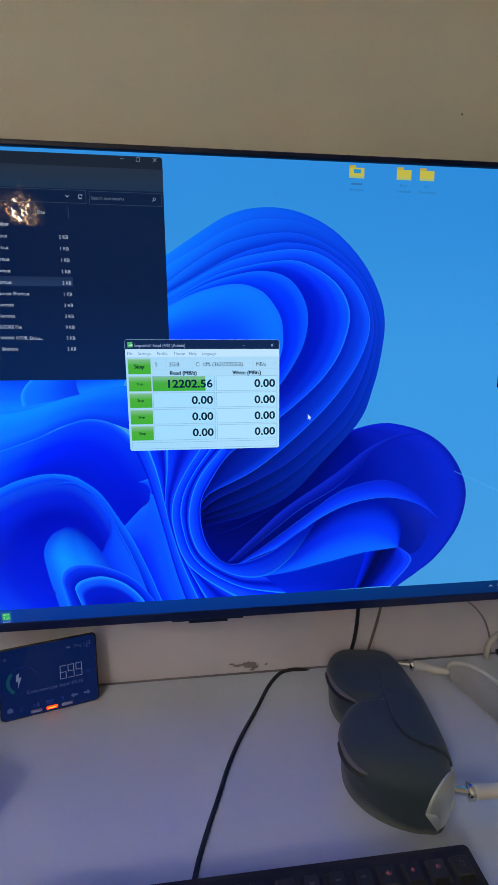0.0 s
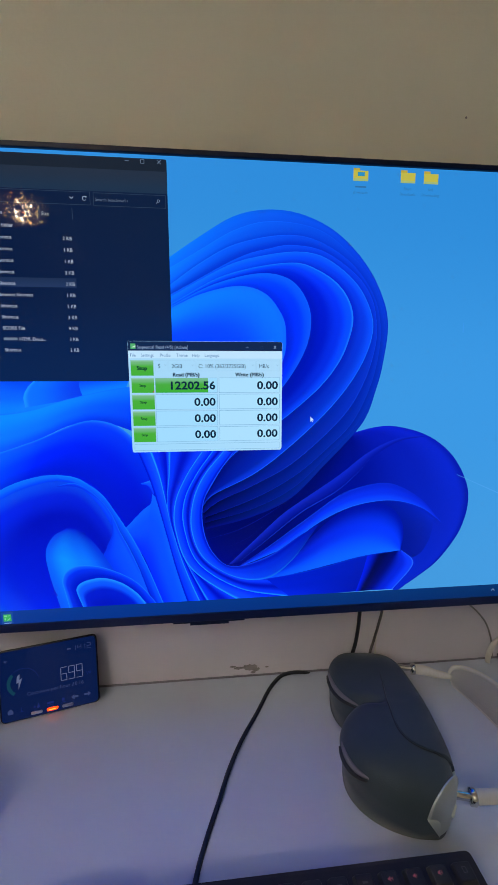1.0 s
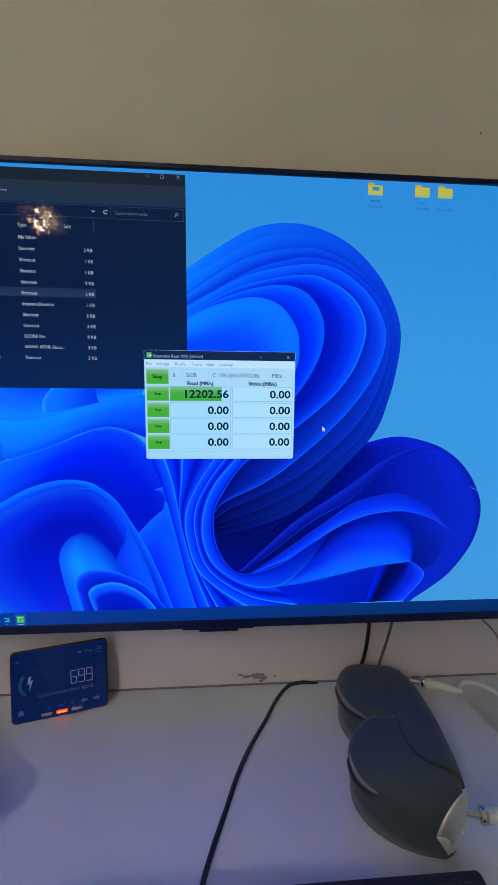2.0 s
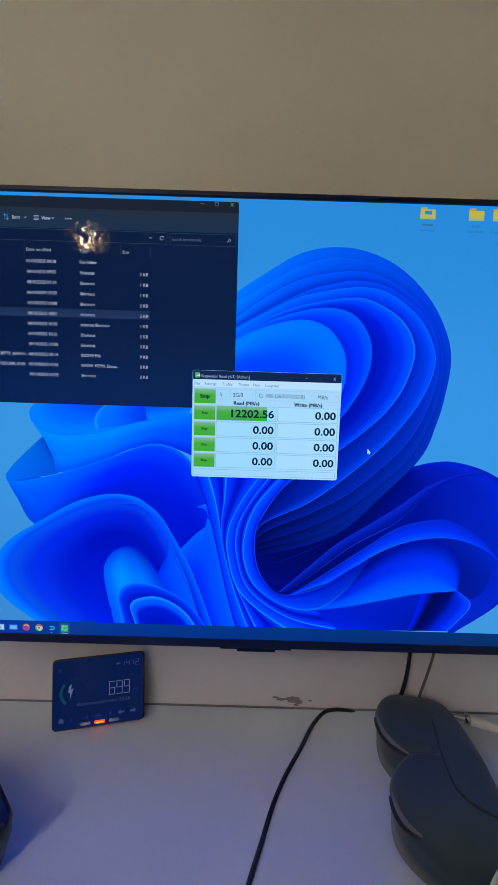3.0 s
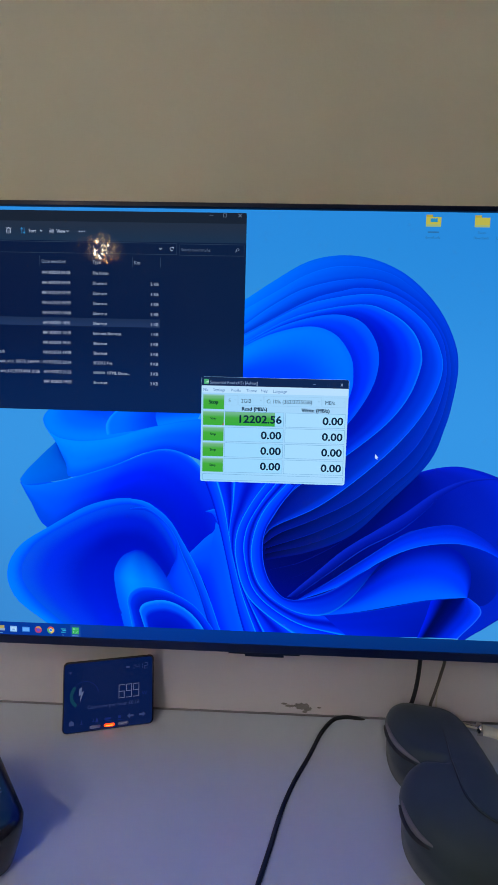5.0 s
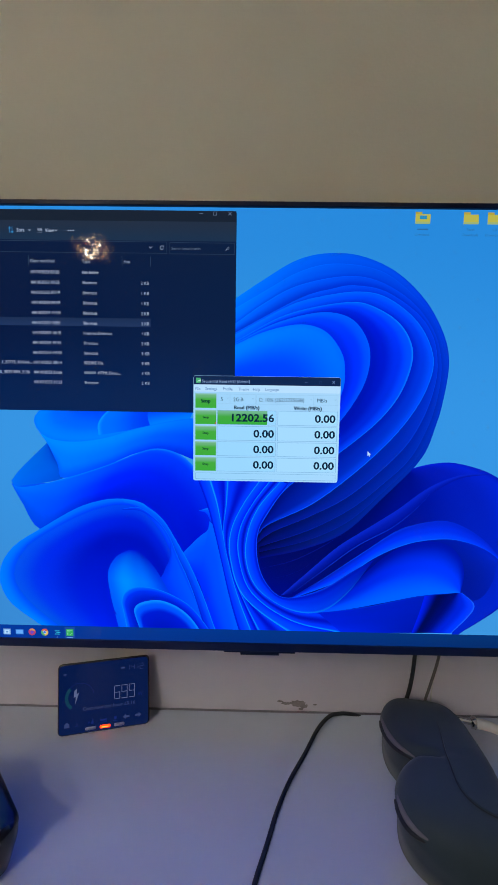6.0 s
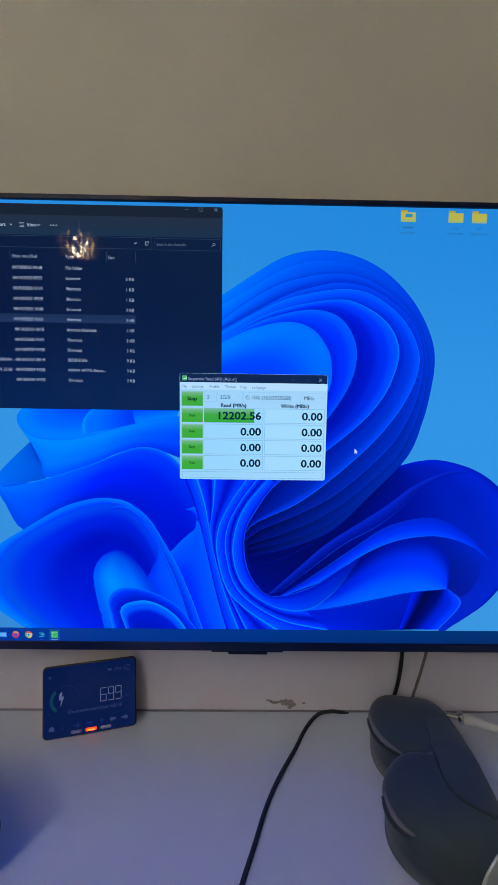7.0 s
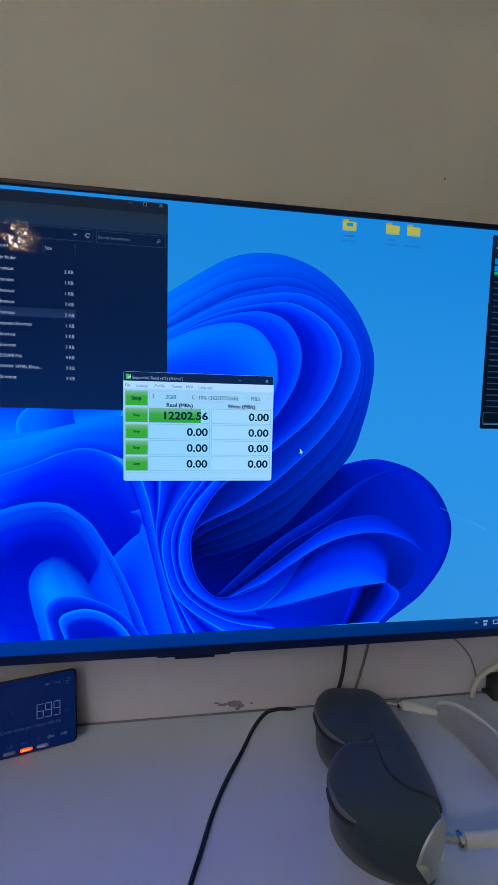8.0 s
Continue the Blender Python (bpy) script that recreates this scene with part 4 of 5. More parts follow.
# ---------------------------------------------------------------- pendant lamp behind the camera
LAMP_SIZE = 0.90
lamp = thing("pendant_lamp", "glowing pendant lamp of many curled amber shell leaves", "lamp", at=LAMP)
lamp.scale = (LAMP_SIZE,) * 3
bm = bmesh.new()
add_lathe(bm, [(0.061 * math.sin(math.pi * (k + 0.5) / 12), -0.061 * math.cos(math.pi * (k + 0.5) / 12)) for k in range(12)], Matrix(), 28)
part("bulb", bm, BULB, lamp, "warm glowing globe")
rnd = random.Random(11)
for i in range(286):
    inner = i < 120
    f = (i + 0.5) / 120 if inner else (i - 119.5) / 166
    zc = 1 - 2 * f
    az = i * 2.399963 + rnd.uniform(-0.2, 0.2)
    if zc > 0.8:
        continue
    rr = math.sqrt(1 - zc * zc)
    n = Vector((rr * math.cos(az), rr * math.sin(az), zc * (0.8 if inner else 0.58)))
    size = rnd.uniform(0.015, 0.020) if inner else rnd.uniform(0.014, 0.023)
    m = Matrix.Translation(n * (rnd.uniform(0.070, 0.086) if inner else rnd.uniform(0.108, 0.150))) @ n.to_track_quat("Z", "Y").to_matrix().to_4x4() @ pose(0, 0, 0, rnd.uniform(-35, 35), rnd.uniform(-35, 35), rnd.uniform(0, 360))
    bm = bmesh.new()
    rings = []
    for k in range(4):
        r = size * (k + 0.4) / 3.4
        rings.append([bm.verts.new(m @ Vector((r * math.cos(2 * math.pi * j / 9) * 0.72, r * math.sin(2 * math.pi * j / 9), 0.45 * r * r / size))) for j in range(9)])
    bm.faces.new(rings[0])
    for a, b in zip(rings, rings[1:]):
        for j in range(9):
            bm.faces.new((a[j], b[j], b[(j + 1) % 9], a[(j + 1) % 9]))
    bmesh.ops.solidify(bm, geom=bm.faces[:], thickness=0.0012)
    part("leaf", bm, AMBER, lamp)
part("cord", tube([(0, 0, 0.10), (0, 0, 0.13), (0, 0, 0.4), (0, 0, 0.79)], 0.004, n=6), RUBBER, lamp)
part("ceiling_rose", add_lathe(bmesh.new(), [(0.045, 0.765), (0.05, 0.785), (0.05, 0.7985)], Matrix(), 24), GOLD, lamp)

# ---------------------------------------------------------------- energy meter
TURN, LEAN = 13.2, 8.5
meter = thing("energy_meter", "black smart energy meter on the desk with lit digits", "energy meter", at=(-0.1978, -0.0045, DESK), turn=TURN)
MW, MH, MD = 0.1125, 0.0890, 0.0100
face = pose(0, 0, 0.0006, 90 - LEAN, 0, 0) @ Matrix.Translation((0, MH / 2 + 0.0005, 0))
ol = round_outline(MW, MH, 0.0058)
part("housing", add_slab(bmesh.new(), ol, [(0.014, -MD), (0.0075, -0.0070), (0.0012, -0.0026), (0.0, -0.0014), (0.0005, -0.0006), (0.0012, -0.0004)], face), METERBODY, meter)
part("front_glass", add_slab(bmesh.new(), round_outline(MW - 0.003, MH - 0.003, 0.0050), [(0.0, -0.0004), (0.0, 0.0), (0.0004, 0.0003)], face), METERGLASS, meter, "dark glossy front glass", smooth=False)
# Covers nearly the whole face, so the added glare glow reaches its border.
part("display", add_slab(bmesh.new(), round_outline(MW - 0.0036, MH - 0.0036, 0.0048), [(0.0, 0.0002), (0.0, 0.00042)], face), METERLCD, meter, "dark display with blue screen glare added as a faint glow", smooth=False)
stand = bmesh.new()
add_box(stand, -0.022, 0.022, 0.009, 0.019, 0.0, 0.004, 0.0012)
add_box(stand, -0.020, 0.020, 0.014, 0.018, 0.002, 0.040, 0.0012)
part("stand_foot", stand, METERBODY, meter, smooth=False)


def on_meter(me_or_bm, name, mat, label=""):
    """Lays flat marks, drawn in x and y in metres from the middle, on the meter's glass."""
    if isinstance(me_or_bm, bmesh.types.BMesh):
        me = bpy.data.meshes.new(name)
        me_or_bm.to_mesh(me)
        me_or_bm.free()
    else:
        me = me_or_bm
    me.transform(face @ Matrix.Translation((0, 0, 0.0006)))
    me.materials.clear()
    me.materials.append(mat)
    ob = new(name, me)
    ob.parent = meter
    return tagged(ob, label)


def flat(*polys):
    bm = bmesh.new()
    for p in polys:
        bm.faces.new([bm.verts.new((x / 1000, y / 1000, 0)) for x, y in p])
    return bm


def segments(x, y, w, h, t, lit):
    """A digit of straight lit strokes; its lower left corner at x, y."""
    g = 0.25
    strokes = {"a": (x, x + w, y + h - t, y + h), "b": (x + w - t, x + w, y + h / 2 + g, y + h - t - g), "c": (x + w - t, x + w, y + t + g, y + h / 2 - g), "d": (x, x + w, y, y + t), "e": (x, x + t, y + t + g, y + h / 2 - g), "f": (x, x + t, y + h / 2 + g, y + h - t - g), "g": (x, x + w, y + h / 2 - t / 2, y + h / 2 + t / 2)}
    return [rect(*strokes[s]) for s in lit]


DIGIT = {"0": "abcdef", "1": "bc", "2": "abdeg", "4": "bcfg", "5": "acdfg", "6": "acdefg", "9": "abcdfg", "7": "abcf"}
for k, d in enumerate("699"):
    on_meter(flat(*segments(12.0 + 9.2 * k, -6.5, 7.4, 17.0, 0.8, DIGIT[d])), "digit", LCD)
for x, d in ((26.6, "1"), (33.0, "4"), (37.6, "1"), (44.2, "2")):
    on_meter(flat(*segments(x, 28.0, 4.6, 7.4, 0.55, DIGIT[d])), "clock_digit", LCDDIM)
on_meter(flat(rect(21, 25.5, 31.0, 33.0)), "status_mark", LCDDIM)
me = text_mesh("Cost now per hour £0.16", 0.0062, "CENTER", 0, 1.0)
me.transform(Matrix.Translation((0.006, -0.0155, 0)))
on_meter(me, "caption", LCDDIM)
me = text_mesh("W", 0.0062, "LEFT")
me.transform(Matrix.Translation((0.0415, -0.0055, 0)))
on_meter(me, "caption", LCDFAINT)
on_meter(flat([(-36.2, 10.5), (-33, 13), (-33.6, 6.2), (-30.6, 7.6), (-35.2, -6.2), (-34.6, 3), (-37, 2.2)]), "bolt_mark", LCD, "white lightning mark")
on_meter(flat(disc(-30, 2, 17.5, 135, 232, 13.6)), "gauge_arc", LCDGREEN, "dim green gauge arc")
on_meter(flat(disc(-30, 2, 17.5, 10, 135, 17.0)), "gauge_arc", LCDFAINT)
for r0, r1 in ((0.0, 0.8), (1.4, 2.0), (2.6, 3.2)):
    on_meter(flat(disc(-47.5, 29.5, r1, 45, 135, r0)), "signal_mark", LCDDIM)
on_meter(flat([(-48, -34), (-42, -34), (-42, -30), (-45, -27.4), (-48, -30)]), "home_icon", LCDDIM)
on_meter(flat(rect(-35, -31, -33.5, -33), rect(-33.3, -32.7, -33, -28.5)), "touch_icon", LCDFAINT)
on_meter(flat([(-20, -32), (-18.4, -29), (-17.4, -32)], [(-16.5, -33), (-14.4, -27), (-12.6, -33)]), "flame_icon", LCDFAINT)
on_meter(flat(rect(-5, 3, -31.5, -29), rect(-5, 3, -33.5, -32.5)), "touch_icon", LCDFAINT)
on_meter(flat(rect(11, 16, -33.5, -32.8), rect(12, 15, -31.5, -28)), "touch_icon", LCDFAINT)
on_meter(flat([(23, -30), (26.5, -26.8), (26.5, -28.8), (31, -28.8), (31, -31.2), (26.5, -31.2), (26.5, -33.2)]), "arrow_icon", LCDDIM)
on_meter(flat([(46, -30), (42.5, -26.8), (42.5, -28.8), (38, -28.8), (38, -31.2), (42.5, -31.2), (42.5, -33.2)]), "arrow_icon", LCDDIM)
for x, mat, label in ((-16.5, LEDOFF, "grey unlit lens"), (1.0, LEDON, "orange lit lens"), (18.5, LEDOFF, "grey unlit lens")):
    led = part("status_light", add_slab(bmesh.new(), [(a + x / 1000, b - 0.0383) for a, b in round_outline(0.013, 0.0036, 0.0016, 4)], [(0, 0.0003), (0, 0.0012), (0.0005, 0.0018)], face), mat, meter, label)
bm = add_slab(bmesh.new(), [(a + 0.001, b - 0.0383) for a, b in round_outline(0.0085, 0.0012, 0.0005, 3)], [(0, 0.0017), (0, 0.00195)], face)
part("light_core", bm, LEDCORE, led, smooth=False)

# ---------------------------------------------------------------- headphones in their soft case
# local frame: +y along the case towards the wall, -x to the side of the two lobes
CASE_AT, CASE_TURN = (0.2, -0.09, DESK), -9.32
CH = 0.0565


def reach(s):
    """How far along the case s lies, from its middle (0) to either end (1)."""
    return min(abs((s - 0.0025) / (0.0995 if s > 0.0025 else 0.0947)), 1.0)


def lobes(s):
    """How far the case reaches to either side at s along its length."""
    out = 0.0
    for c, far, near in ((0.0530, 0.0490, 0.0490), (-0.0425, 0.0475, 0.0497)):
        d = abs((s - c) / (far if s > c else near))
        blunt = s < c < 0
        p = 2.05 if blunt else 2.3
        if d < 1:
            tip = -0.012 if blunt else 0.010
            edge = tip + (0.0625 - tip) * (1 - d ** p) ** (1 / p)
            out = edge if blunt else max(out, edge)
    mid = 0.036 - 0.25 * abs(s - 0.003) - 3.0 * max(-0.045 - s, 0)
    left = math.log(math.exp(out * 220) + math.exp(mid * 220)) / 220
    e = reach(s)
    if s < 0.0025:
        right = -0.012 - (0.0315 + 0.006 * min(max((0.01 - s) / 0.07, 0), 1)) * max(1 - e ** 2.65, 0) ** (1 / 2.65)
    else:
        right = 0.010 - 0.0535 * max(1 - e ** 3.1, 0) ** (1 / 3.1)
    return left, right


def case_skin(s, th, grow=0.0):
    """A point of the case's skin; th runs from the right foot (0) over the top (90) to the left foot (180)."""
    left, right = lobes(s)
    mid, half = (left + right) / 2, (left - right) / 2 + grow
    e = reach(s)
    h = CH * (0.42 + 0.58 * (1 - e ** 6) ** 0.4 if s > 0.0025 else 0.16 + 0.84 * (1 - e ** 5) ** 0.42) + grow
    c, si = math.cos(radians(th)), math.sin(radians(th))
    w = mid - half * math.copysign(abs(c) ** (2 / 5.0), c) * (1 - 0.10 * max(0, 0.35 - si) / 0.35)
    z = 0.0008 + h * abs(si) ** (2 / 5.0)
    # fold across the top between the lobes
    dip = 0.0075 * math.exp(-((s - 0.003) / 0.0045) ** 2) * min(max((w - 0.002) / 0.010, 0), 1)
    step = 0.0022 / (1 + math.exp((s - 0.004) / 0.0016)) * min(max((w + 0.01) / 0.02, 0), 1)
    return Vector((-w, s, max(z - (dip - step) * max(si, 0) ** 2, 0.0006)))


case = thing("headphone_case", "dark slate grey soft headphone case with two lobes", "case", at=CASE_AT, turn=CASE_TURN)
bm = bmesh.new()
THETAS = [4.0 * j for j in range(10)] + [math.degrees(math.acos(math.copysign(abs(f) ** 2.5, f))) for f in [0.9 - 0.05 * j for j in range(37)]] + [144 + 4.0 * j for j in range(10)]
NS, NT = 130, len(THETAS) - 1
rows_v = []
for i in range(NS):
    f = -math.cos(math.pi * i / (NS - 1))
    s = 0.0025 + (0.0993 if f > 0 else 0.0944) * f
    rows_v.append([bm.verts.new(case_skin(s, th)) for th in THETAS])
for a, b in zip(rows_v, rows_v[1:]):
    for j in range(NT):
        bm.faces.new((a[j], b[j], b[j + 1], a[j + 1]))
    bm.faces.new((a[NT], b[NT], b[0], a[0]))
bm.faces.new(rows_v[0])
bm.faces.new(rows_v[-1][::-1])
bmesh.ops.recalc_face_normals(bm, faces=bm.faces[:])
part("cover", bm, CASE, case)


def theta_at(s, w):
    """The angle on the skin, over the top, at which the case is w to the left of its axis."""
    lo, hi = 20.0, 170.0
    for _ in range(30):
        m = (lo + hi) / 2
        if -case_skin(s, m).x < w:
            lo = m
        else:
            hi = m
    return lo


def skin_patch(edge, s0, s1, start, grow, n=60, k=22, ends=(0.0, 0.0)):
    """A thin sheet on the skin from the right foot up to the line edge(s)."""
    bm = bmesh.new()
    grid = []
    for i in range(n):
        s = s0 + (s1 - s0) * i / (n - 1)
        th1 = theta_at(s, edge(s))
        fall = min(1.0, (i / (n - 1)) / 0.06 if ends[0] else 1.0, (1 - i / (n - 1)) / 0.40 if ends[1] else 1.0)
        g = grow * fall - 0.0008 * (1 - fall)
        row = [bm.verts.new(case_skin(s, start + (th1 - start) * j / k, g)) for j in range(k + 1)]
        row.append(bm.verts.new(case_skin(s, th1, g)))
        row.append(bm.verts.new(case_skin(s, theta_at(s, edge(s) + 0.0004), -0.0010)))
        grid.append(row)
    for a, b in zip(grid, grid[1:]):
        for j in list(range(k)) + [k + 1]:
            bm.faces.new((a[j], b[j], b[j + 1], a[j + 1]))
    low = [bm.verts.new(case_skin(s0 - math.copysign(0.0006, s1 - s0), start + (theta_at(s0, edge(s0)) - start) * j / k, -0.0008)) for j in range(k + 1)]
    for j in range(k):
        bm.faces.new((low[j], grid[0][j], grid[0][j + 1], low[j + 1]))
    bmesh.ops.recalc_face_normals(bm, faces=bm.faces[:])
    return bm


def flap_edge(s):
    """The free edge of the closing flap: straight along the far lobe, then curling off to the side."""
    if s > -0.02:
        return 0.003 - 0.004 * max(s, 0) / 0.05
    t = min((-0.02 - s) / 0.038, 1.0)
    return 0.003 - 0.0445 * (1 - math.sqrt(max(1 - t ** 3.2, 0)))


part("flap", skin_patch(flap_edge, -0.0582, 0.062, 12, 0.0024, n=110, ends=(0, 1)), CASE, case)


seam = [case_skin(s, theta_at(s, flap_edge(s) + 0.0006), 0.0003) for s in (0.05, 0.03, 0.01, -0.01, -0.025, -0.035, -0.043, -0.049, -0.053, -0.0555, -0.0572, -0.0581)]
part("seam", tube(seam, lambda t: 0.0002 + 0.0005 * min(1, 3 * t), n=70, sides=8), RUBBER, case, "dark seam along the flap")
for spots in (((0.060, 151), (0.047, 148), (0.032, 147), (0.019, 147), (0.0065, 144)), ((-0.0400, 150), (-0.052, 149), (-0.062, 149), (-0.0695, 146), (-0.0755, 139))):
    line = [case_skin(s, th) for s, th in spots]
    out = [case_skin(s, th + 9, 0.0002) for s, th in spots]
    part("slit", tube(out, lambda t: 0.0004 + 0.0026 * math.sin(math.pi * min(t * 0.9 + 0.09, 1)) ** 0.8, n=40), RUBBER, case, "dark open slit")
    part("lip", tube(line, lambda t: 0.0004 + 0.0024 * math.sin(math.pi * min(t * 0.93 + 0.04, 1)) ** 0.8, n=40), LIP, case, "paler curled lip of the slit")

phones = thing("headphones", "white over-ear headphones with silver cups and mesh headband in the case", "headphones", at=CASE_AT, turn=CASE_TURN)


def cup_edge(s):
    """Where the cover gives way to the silver cup, near the end of the case."""
    t = min(max((-0.0565 - s) / 0.0355, 0), 1)
    return -0.0450 + 0.0370 * t ** 1.55




bm = bmesh.new()
grid = []
for i in range(60):
    f = i / 59
    s = -0.0742 + 0.0174 * math.cos(math.pi * f)
    low, high = 1.2, theta_at(s, cup_edge(s))
    row = [bm.verts.new(case_skin(s, 0.8, -0.0010))]
    for j in range(29):
        g = j / 28
        th = low + (high - low) * (0.4 * g * g + 0.6 * g)
        row.append(bm.verts.new(case_skin(s, th, 0.0010 + 0.0024 * math.sin(math.pi * f) ** 0.8)))
    row.append(bm.verts.new(case_skin(s, theta_at(s, cup_edge(s) + 0.0003), -0.0006)))
    grid.append(row)
cap = [bm.verts.new(v.co + Vector((0, -0.0014, 0))) for v in grid[-1][1:30]]
for j in range(28):
    bm.faces.new((grid[-1][j + 1], grid[-1][j + 2], cap[j + 1], cap[j]))
bm.faces.new(cap)
for a, b in zip(grid, grid[1:]):
    for j in range(30):
        bm.faces.new((a[j], b[j], b[j + 1], a[j + 1]))
bmesh.ops.recalc_face_normals(bm, faces=bm.faces[:])
part("ear_cup", bm, ALU, phones, "satin silver metal cup")


def on_cup(s, th, lift):
    """A pose on the cup's skin, z outwards and x along the case."""
    q = case_skin(s, th, lift)
    along = (case_skin(s - 0.002, th, lift) - q).normalized()
    out = along.cross(case_skin(s, th - 1, lift) - q).normalized()
    if out.x < 0:
        out = -out
    m = Matrix((along, out.cross(along), out)).transposed().to_4x4()
    m.translation = q
    return m


part("crown", add_lathe(bmesh.new(), [(0.0044, -0.006), (0.0044, 0.0026), (0.0036, 0.0034)], on_cup(-0.0620, 13, 0.0020), 24), ALU, phones, "small round silver crown")
part("button", add_slab(bmesh.new(), round_outline(0.011, 0.0040, 0.0019, 4), [(0, -0.004), (0, 0.0012), (0.0004, 0.0017)], on_cup(-0.0825, 9, 0.0030)), ALU, phones, "silver oval button")


def local(x, y, z):
    return pose(*CASE_AT, 0, 0, CASE_TURN).inverted() @ Vector((x, y, z))


for stem, arm in (
    (((0.252, -0.002, 0.768), (0.262, -0.005, 0.768), (0.272, -0.008, 0.768)), ((0.272, -0.008, 0.768), (0.286, -0.0125, 0.768), (0.297, -0.0180, 0.767), (0.305, -0.0208, 0.7668), (0.3155, -0.0252, 0.7665))),
    (((0.222, -0.166, 0.768), (0.234, -0.170, 0.768), (0.2435, -0.1722, 0.768)), ((0.2435, -0.1722, 0.768), (0.275, -0.1738, 0.768), (0.300, -0.171, 0.767), (0.320, -0.161, 0.765), (0.330, -0.149, 0.765))),
):
    p = [local(*q) for q in stem]
    part("stem", tube(p, 0.0036, n=12, sides=16), STEEL, phones, "polished steel stem")
    ahead = (p[2] - p[1]).normalized()
    turn = ahead.to_track_quat("Z", "Y").to_matrix().to_4x4()
    part("collar", add_lathe(bmesh.new(), [(0.0050, -0.0035), (0.0072, -0.0030), (0.0072, 0.0012), (0.0064, 0.0022)], Matrix.Translation(p[2]) @ turn, 28), STEEL, phones, "polished steel collar")
    part("band_arm", tube([local(*q) for q in arm], lambda t: 0.0061 - 0.0030 * t * t, n=30, sides=16), BANDWHITE, phones, "smooth white headband arm")

# headband frame and its mesh canopy, on edge on the desk
hoop = [(0.3140, -0.0245, 0.0), (0.3250, -0.0300, 0.0), (0.3345, -0.0450, 0.0), (0.3415, -0.0700, 0.0), (0.3445, -0.0980, 0.0), (0.3390, -0.1300, 0.0), (0.3260, -0.1530, 0.0)]
MESHCLOTH = bpy.data.materials.new("knit_mesh_grey_white")
MESHCLOTH.use_nodes = True
nt = MESHCLOTH.node_tree
bs = nt.nodes["Principled BSDF"]
bs.inputs["Base Color"].default_value, bs.inputs["Roughness"].default_value = (0.58, 0.58, 0.60, 1), 0.85
co, wv, bp = nt.nodes.new("ShaderNodeTexCoord"), nt.nodes.new("ShaderNodeTexVoronoi"), nt.nodes.new("ShaderNodeBump")
wv.inputs["Scale"].default_value = 900
bp.inputs["Strength"].default_value, bp.inputs["Distance"].default_value = 0.5, 0.0006
nt.links.new(co.outputs["Object"], wv.inputs["Vector"])
nt.links.new(wv.outputs["Distance"], bp.inputs["Height"])
nt.links.new(bp.outputs["Normal"], bs.inputs["Normal"])
path = spline([local(x, y, DESK) for x, y, _ in hoop], 48)


def hoop_place(f, v, bulge=0.0):
    """A place on the canopy: f along the hoop, v from its lower (-1) to its upper rim (1)."""
    i = min(int(f * 47), 46)
    q = path[i].lerp(path[i + 1], f * 47 - i)
    ahead = (path[i + 1] - path[i]).normalized()
    inward = Vector((ahead.y, -ahead.x, 0))
    swell = 0.0195 * max(math.sin(math.pi * f), 0.0) ** 0.35 + 0.0012
    return Vector((q.x, q.y, 0.0262 + v * swell)) - inward * v * 0.0055 + inward * bulge * (1 - v * v)


bm = bmesh.new()
grid = [[bm.verts.new(hoop_place(i / 60, 2 * j / 10 - 1, 0.006)) for j in range(11)] for i in range(61)]
for a, b in zip(grid, grid[1:]):
    for j in range(10):
        bm.faces.new((a[j], b[j], b[j + 1], a[j + 1]))
bmesh.ops.solidify(bm, geom=bm.faces[:], thickness=0.0050)
part("canopy", bm, MESHCLOTH, phones, "grey-white knitted mesh canopy")
for v in (1, -1):
    part("band_rim", tube([hoop_place(i / 40, v) for i in range(41)], 0.0026 if v > 0 else 0.0012, n=90, sides=10), BANDWHITE if v > 0 else MESHCLOTH, phones, "white rubber rim" if v > 0 else "knitted lower rim")

# ---------------------------------------------------------------- cables


def cable(label, pts, r, mat, n=60):
    return tagged(part("cable", tube(pts, r, n=n, sides=10), mat), label, "cable")


zc = DESK + 0.0024
cable("thin black cable curving across the white desk", [(0.165, 0.0330, DESK - 0.012), (0.150, 0.0335, DESK - 0.006), (0.138, 0.0335, zc - 0.0034), (0.126, 0.0333, zc - 0.0006), (0.112, 0.0325, zc), (0.097, 0.0270, zc), (0.078, 0.005, zc), (0.058, -0.030, zc), (0.036, -0.066, zc), (0.020, -0.099, zc), (0.008, -0.132, zc), (-0.004, -0.164, zc), (-0.013, -0.195, zc), (-0.022, -0.250, zc), (-0.024, -0.330, zc), (-0.02, -0.45, zc), (-0.012, -0.58, zc)], 0.0024, RUBBER, 130)
cable("black cable hanging from the monitor behind the case", [(0.207, 0.024, 0.900), (0.209, 0.027, 0.850), (0.2095, 0.030, 0.830), (0.2085, 0.031, 0.806), (0.2055, 0.031, 0.783), (0.201, 0.031, 0.765), (0.195, 0.031, 0.750), (0.190, 0.031, zc)], 0.0026, RUBBER)
cable("thin grey cable hanging behind the monitor", [(0.246, 0.030, 0.90), (0.2445, 0.034, 0.835), (0.2405, 0.0360, 0.806), (0.2345, 0.0365, 0.780), (0.230, 0.0365, 0.762), (0.229, 0.0365, DESK + 0.0017)], 0.0019, GREYWIRE)
cable("thin pale cable hanging beside a grey one", [(0.249, 0.030, 0.90), (0.2465, 0.034, 0.835), (0.2410, 0.0368, 0.800), (0.2382, 0.0372, 0.780), (0.2375, 0.0372, DESK + 0.0012)], 0.0011, WHITEWIRE)
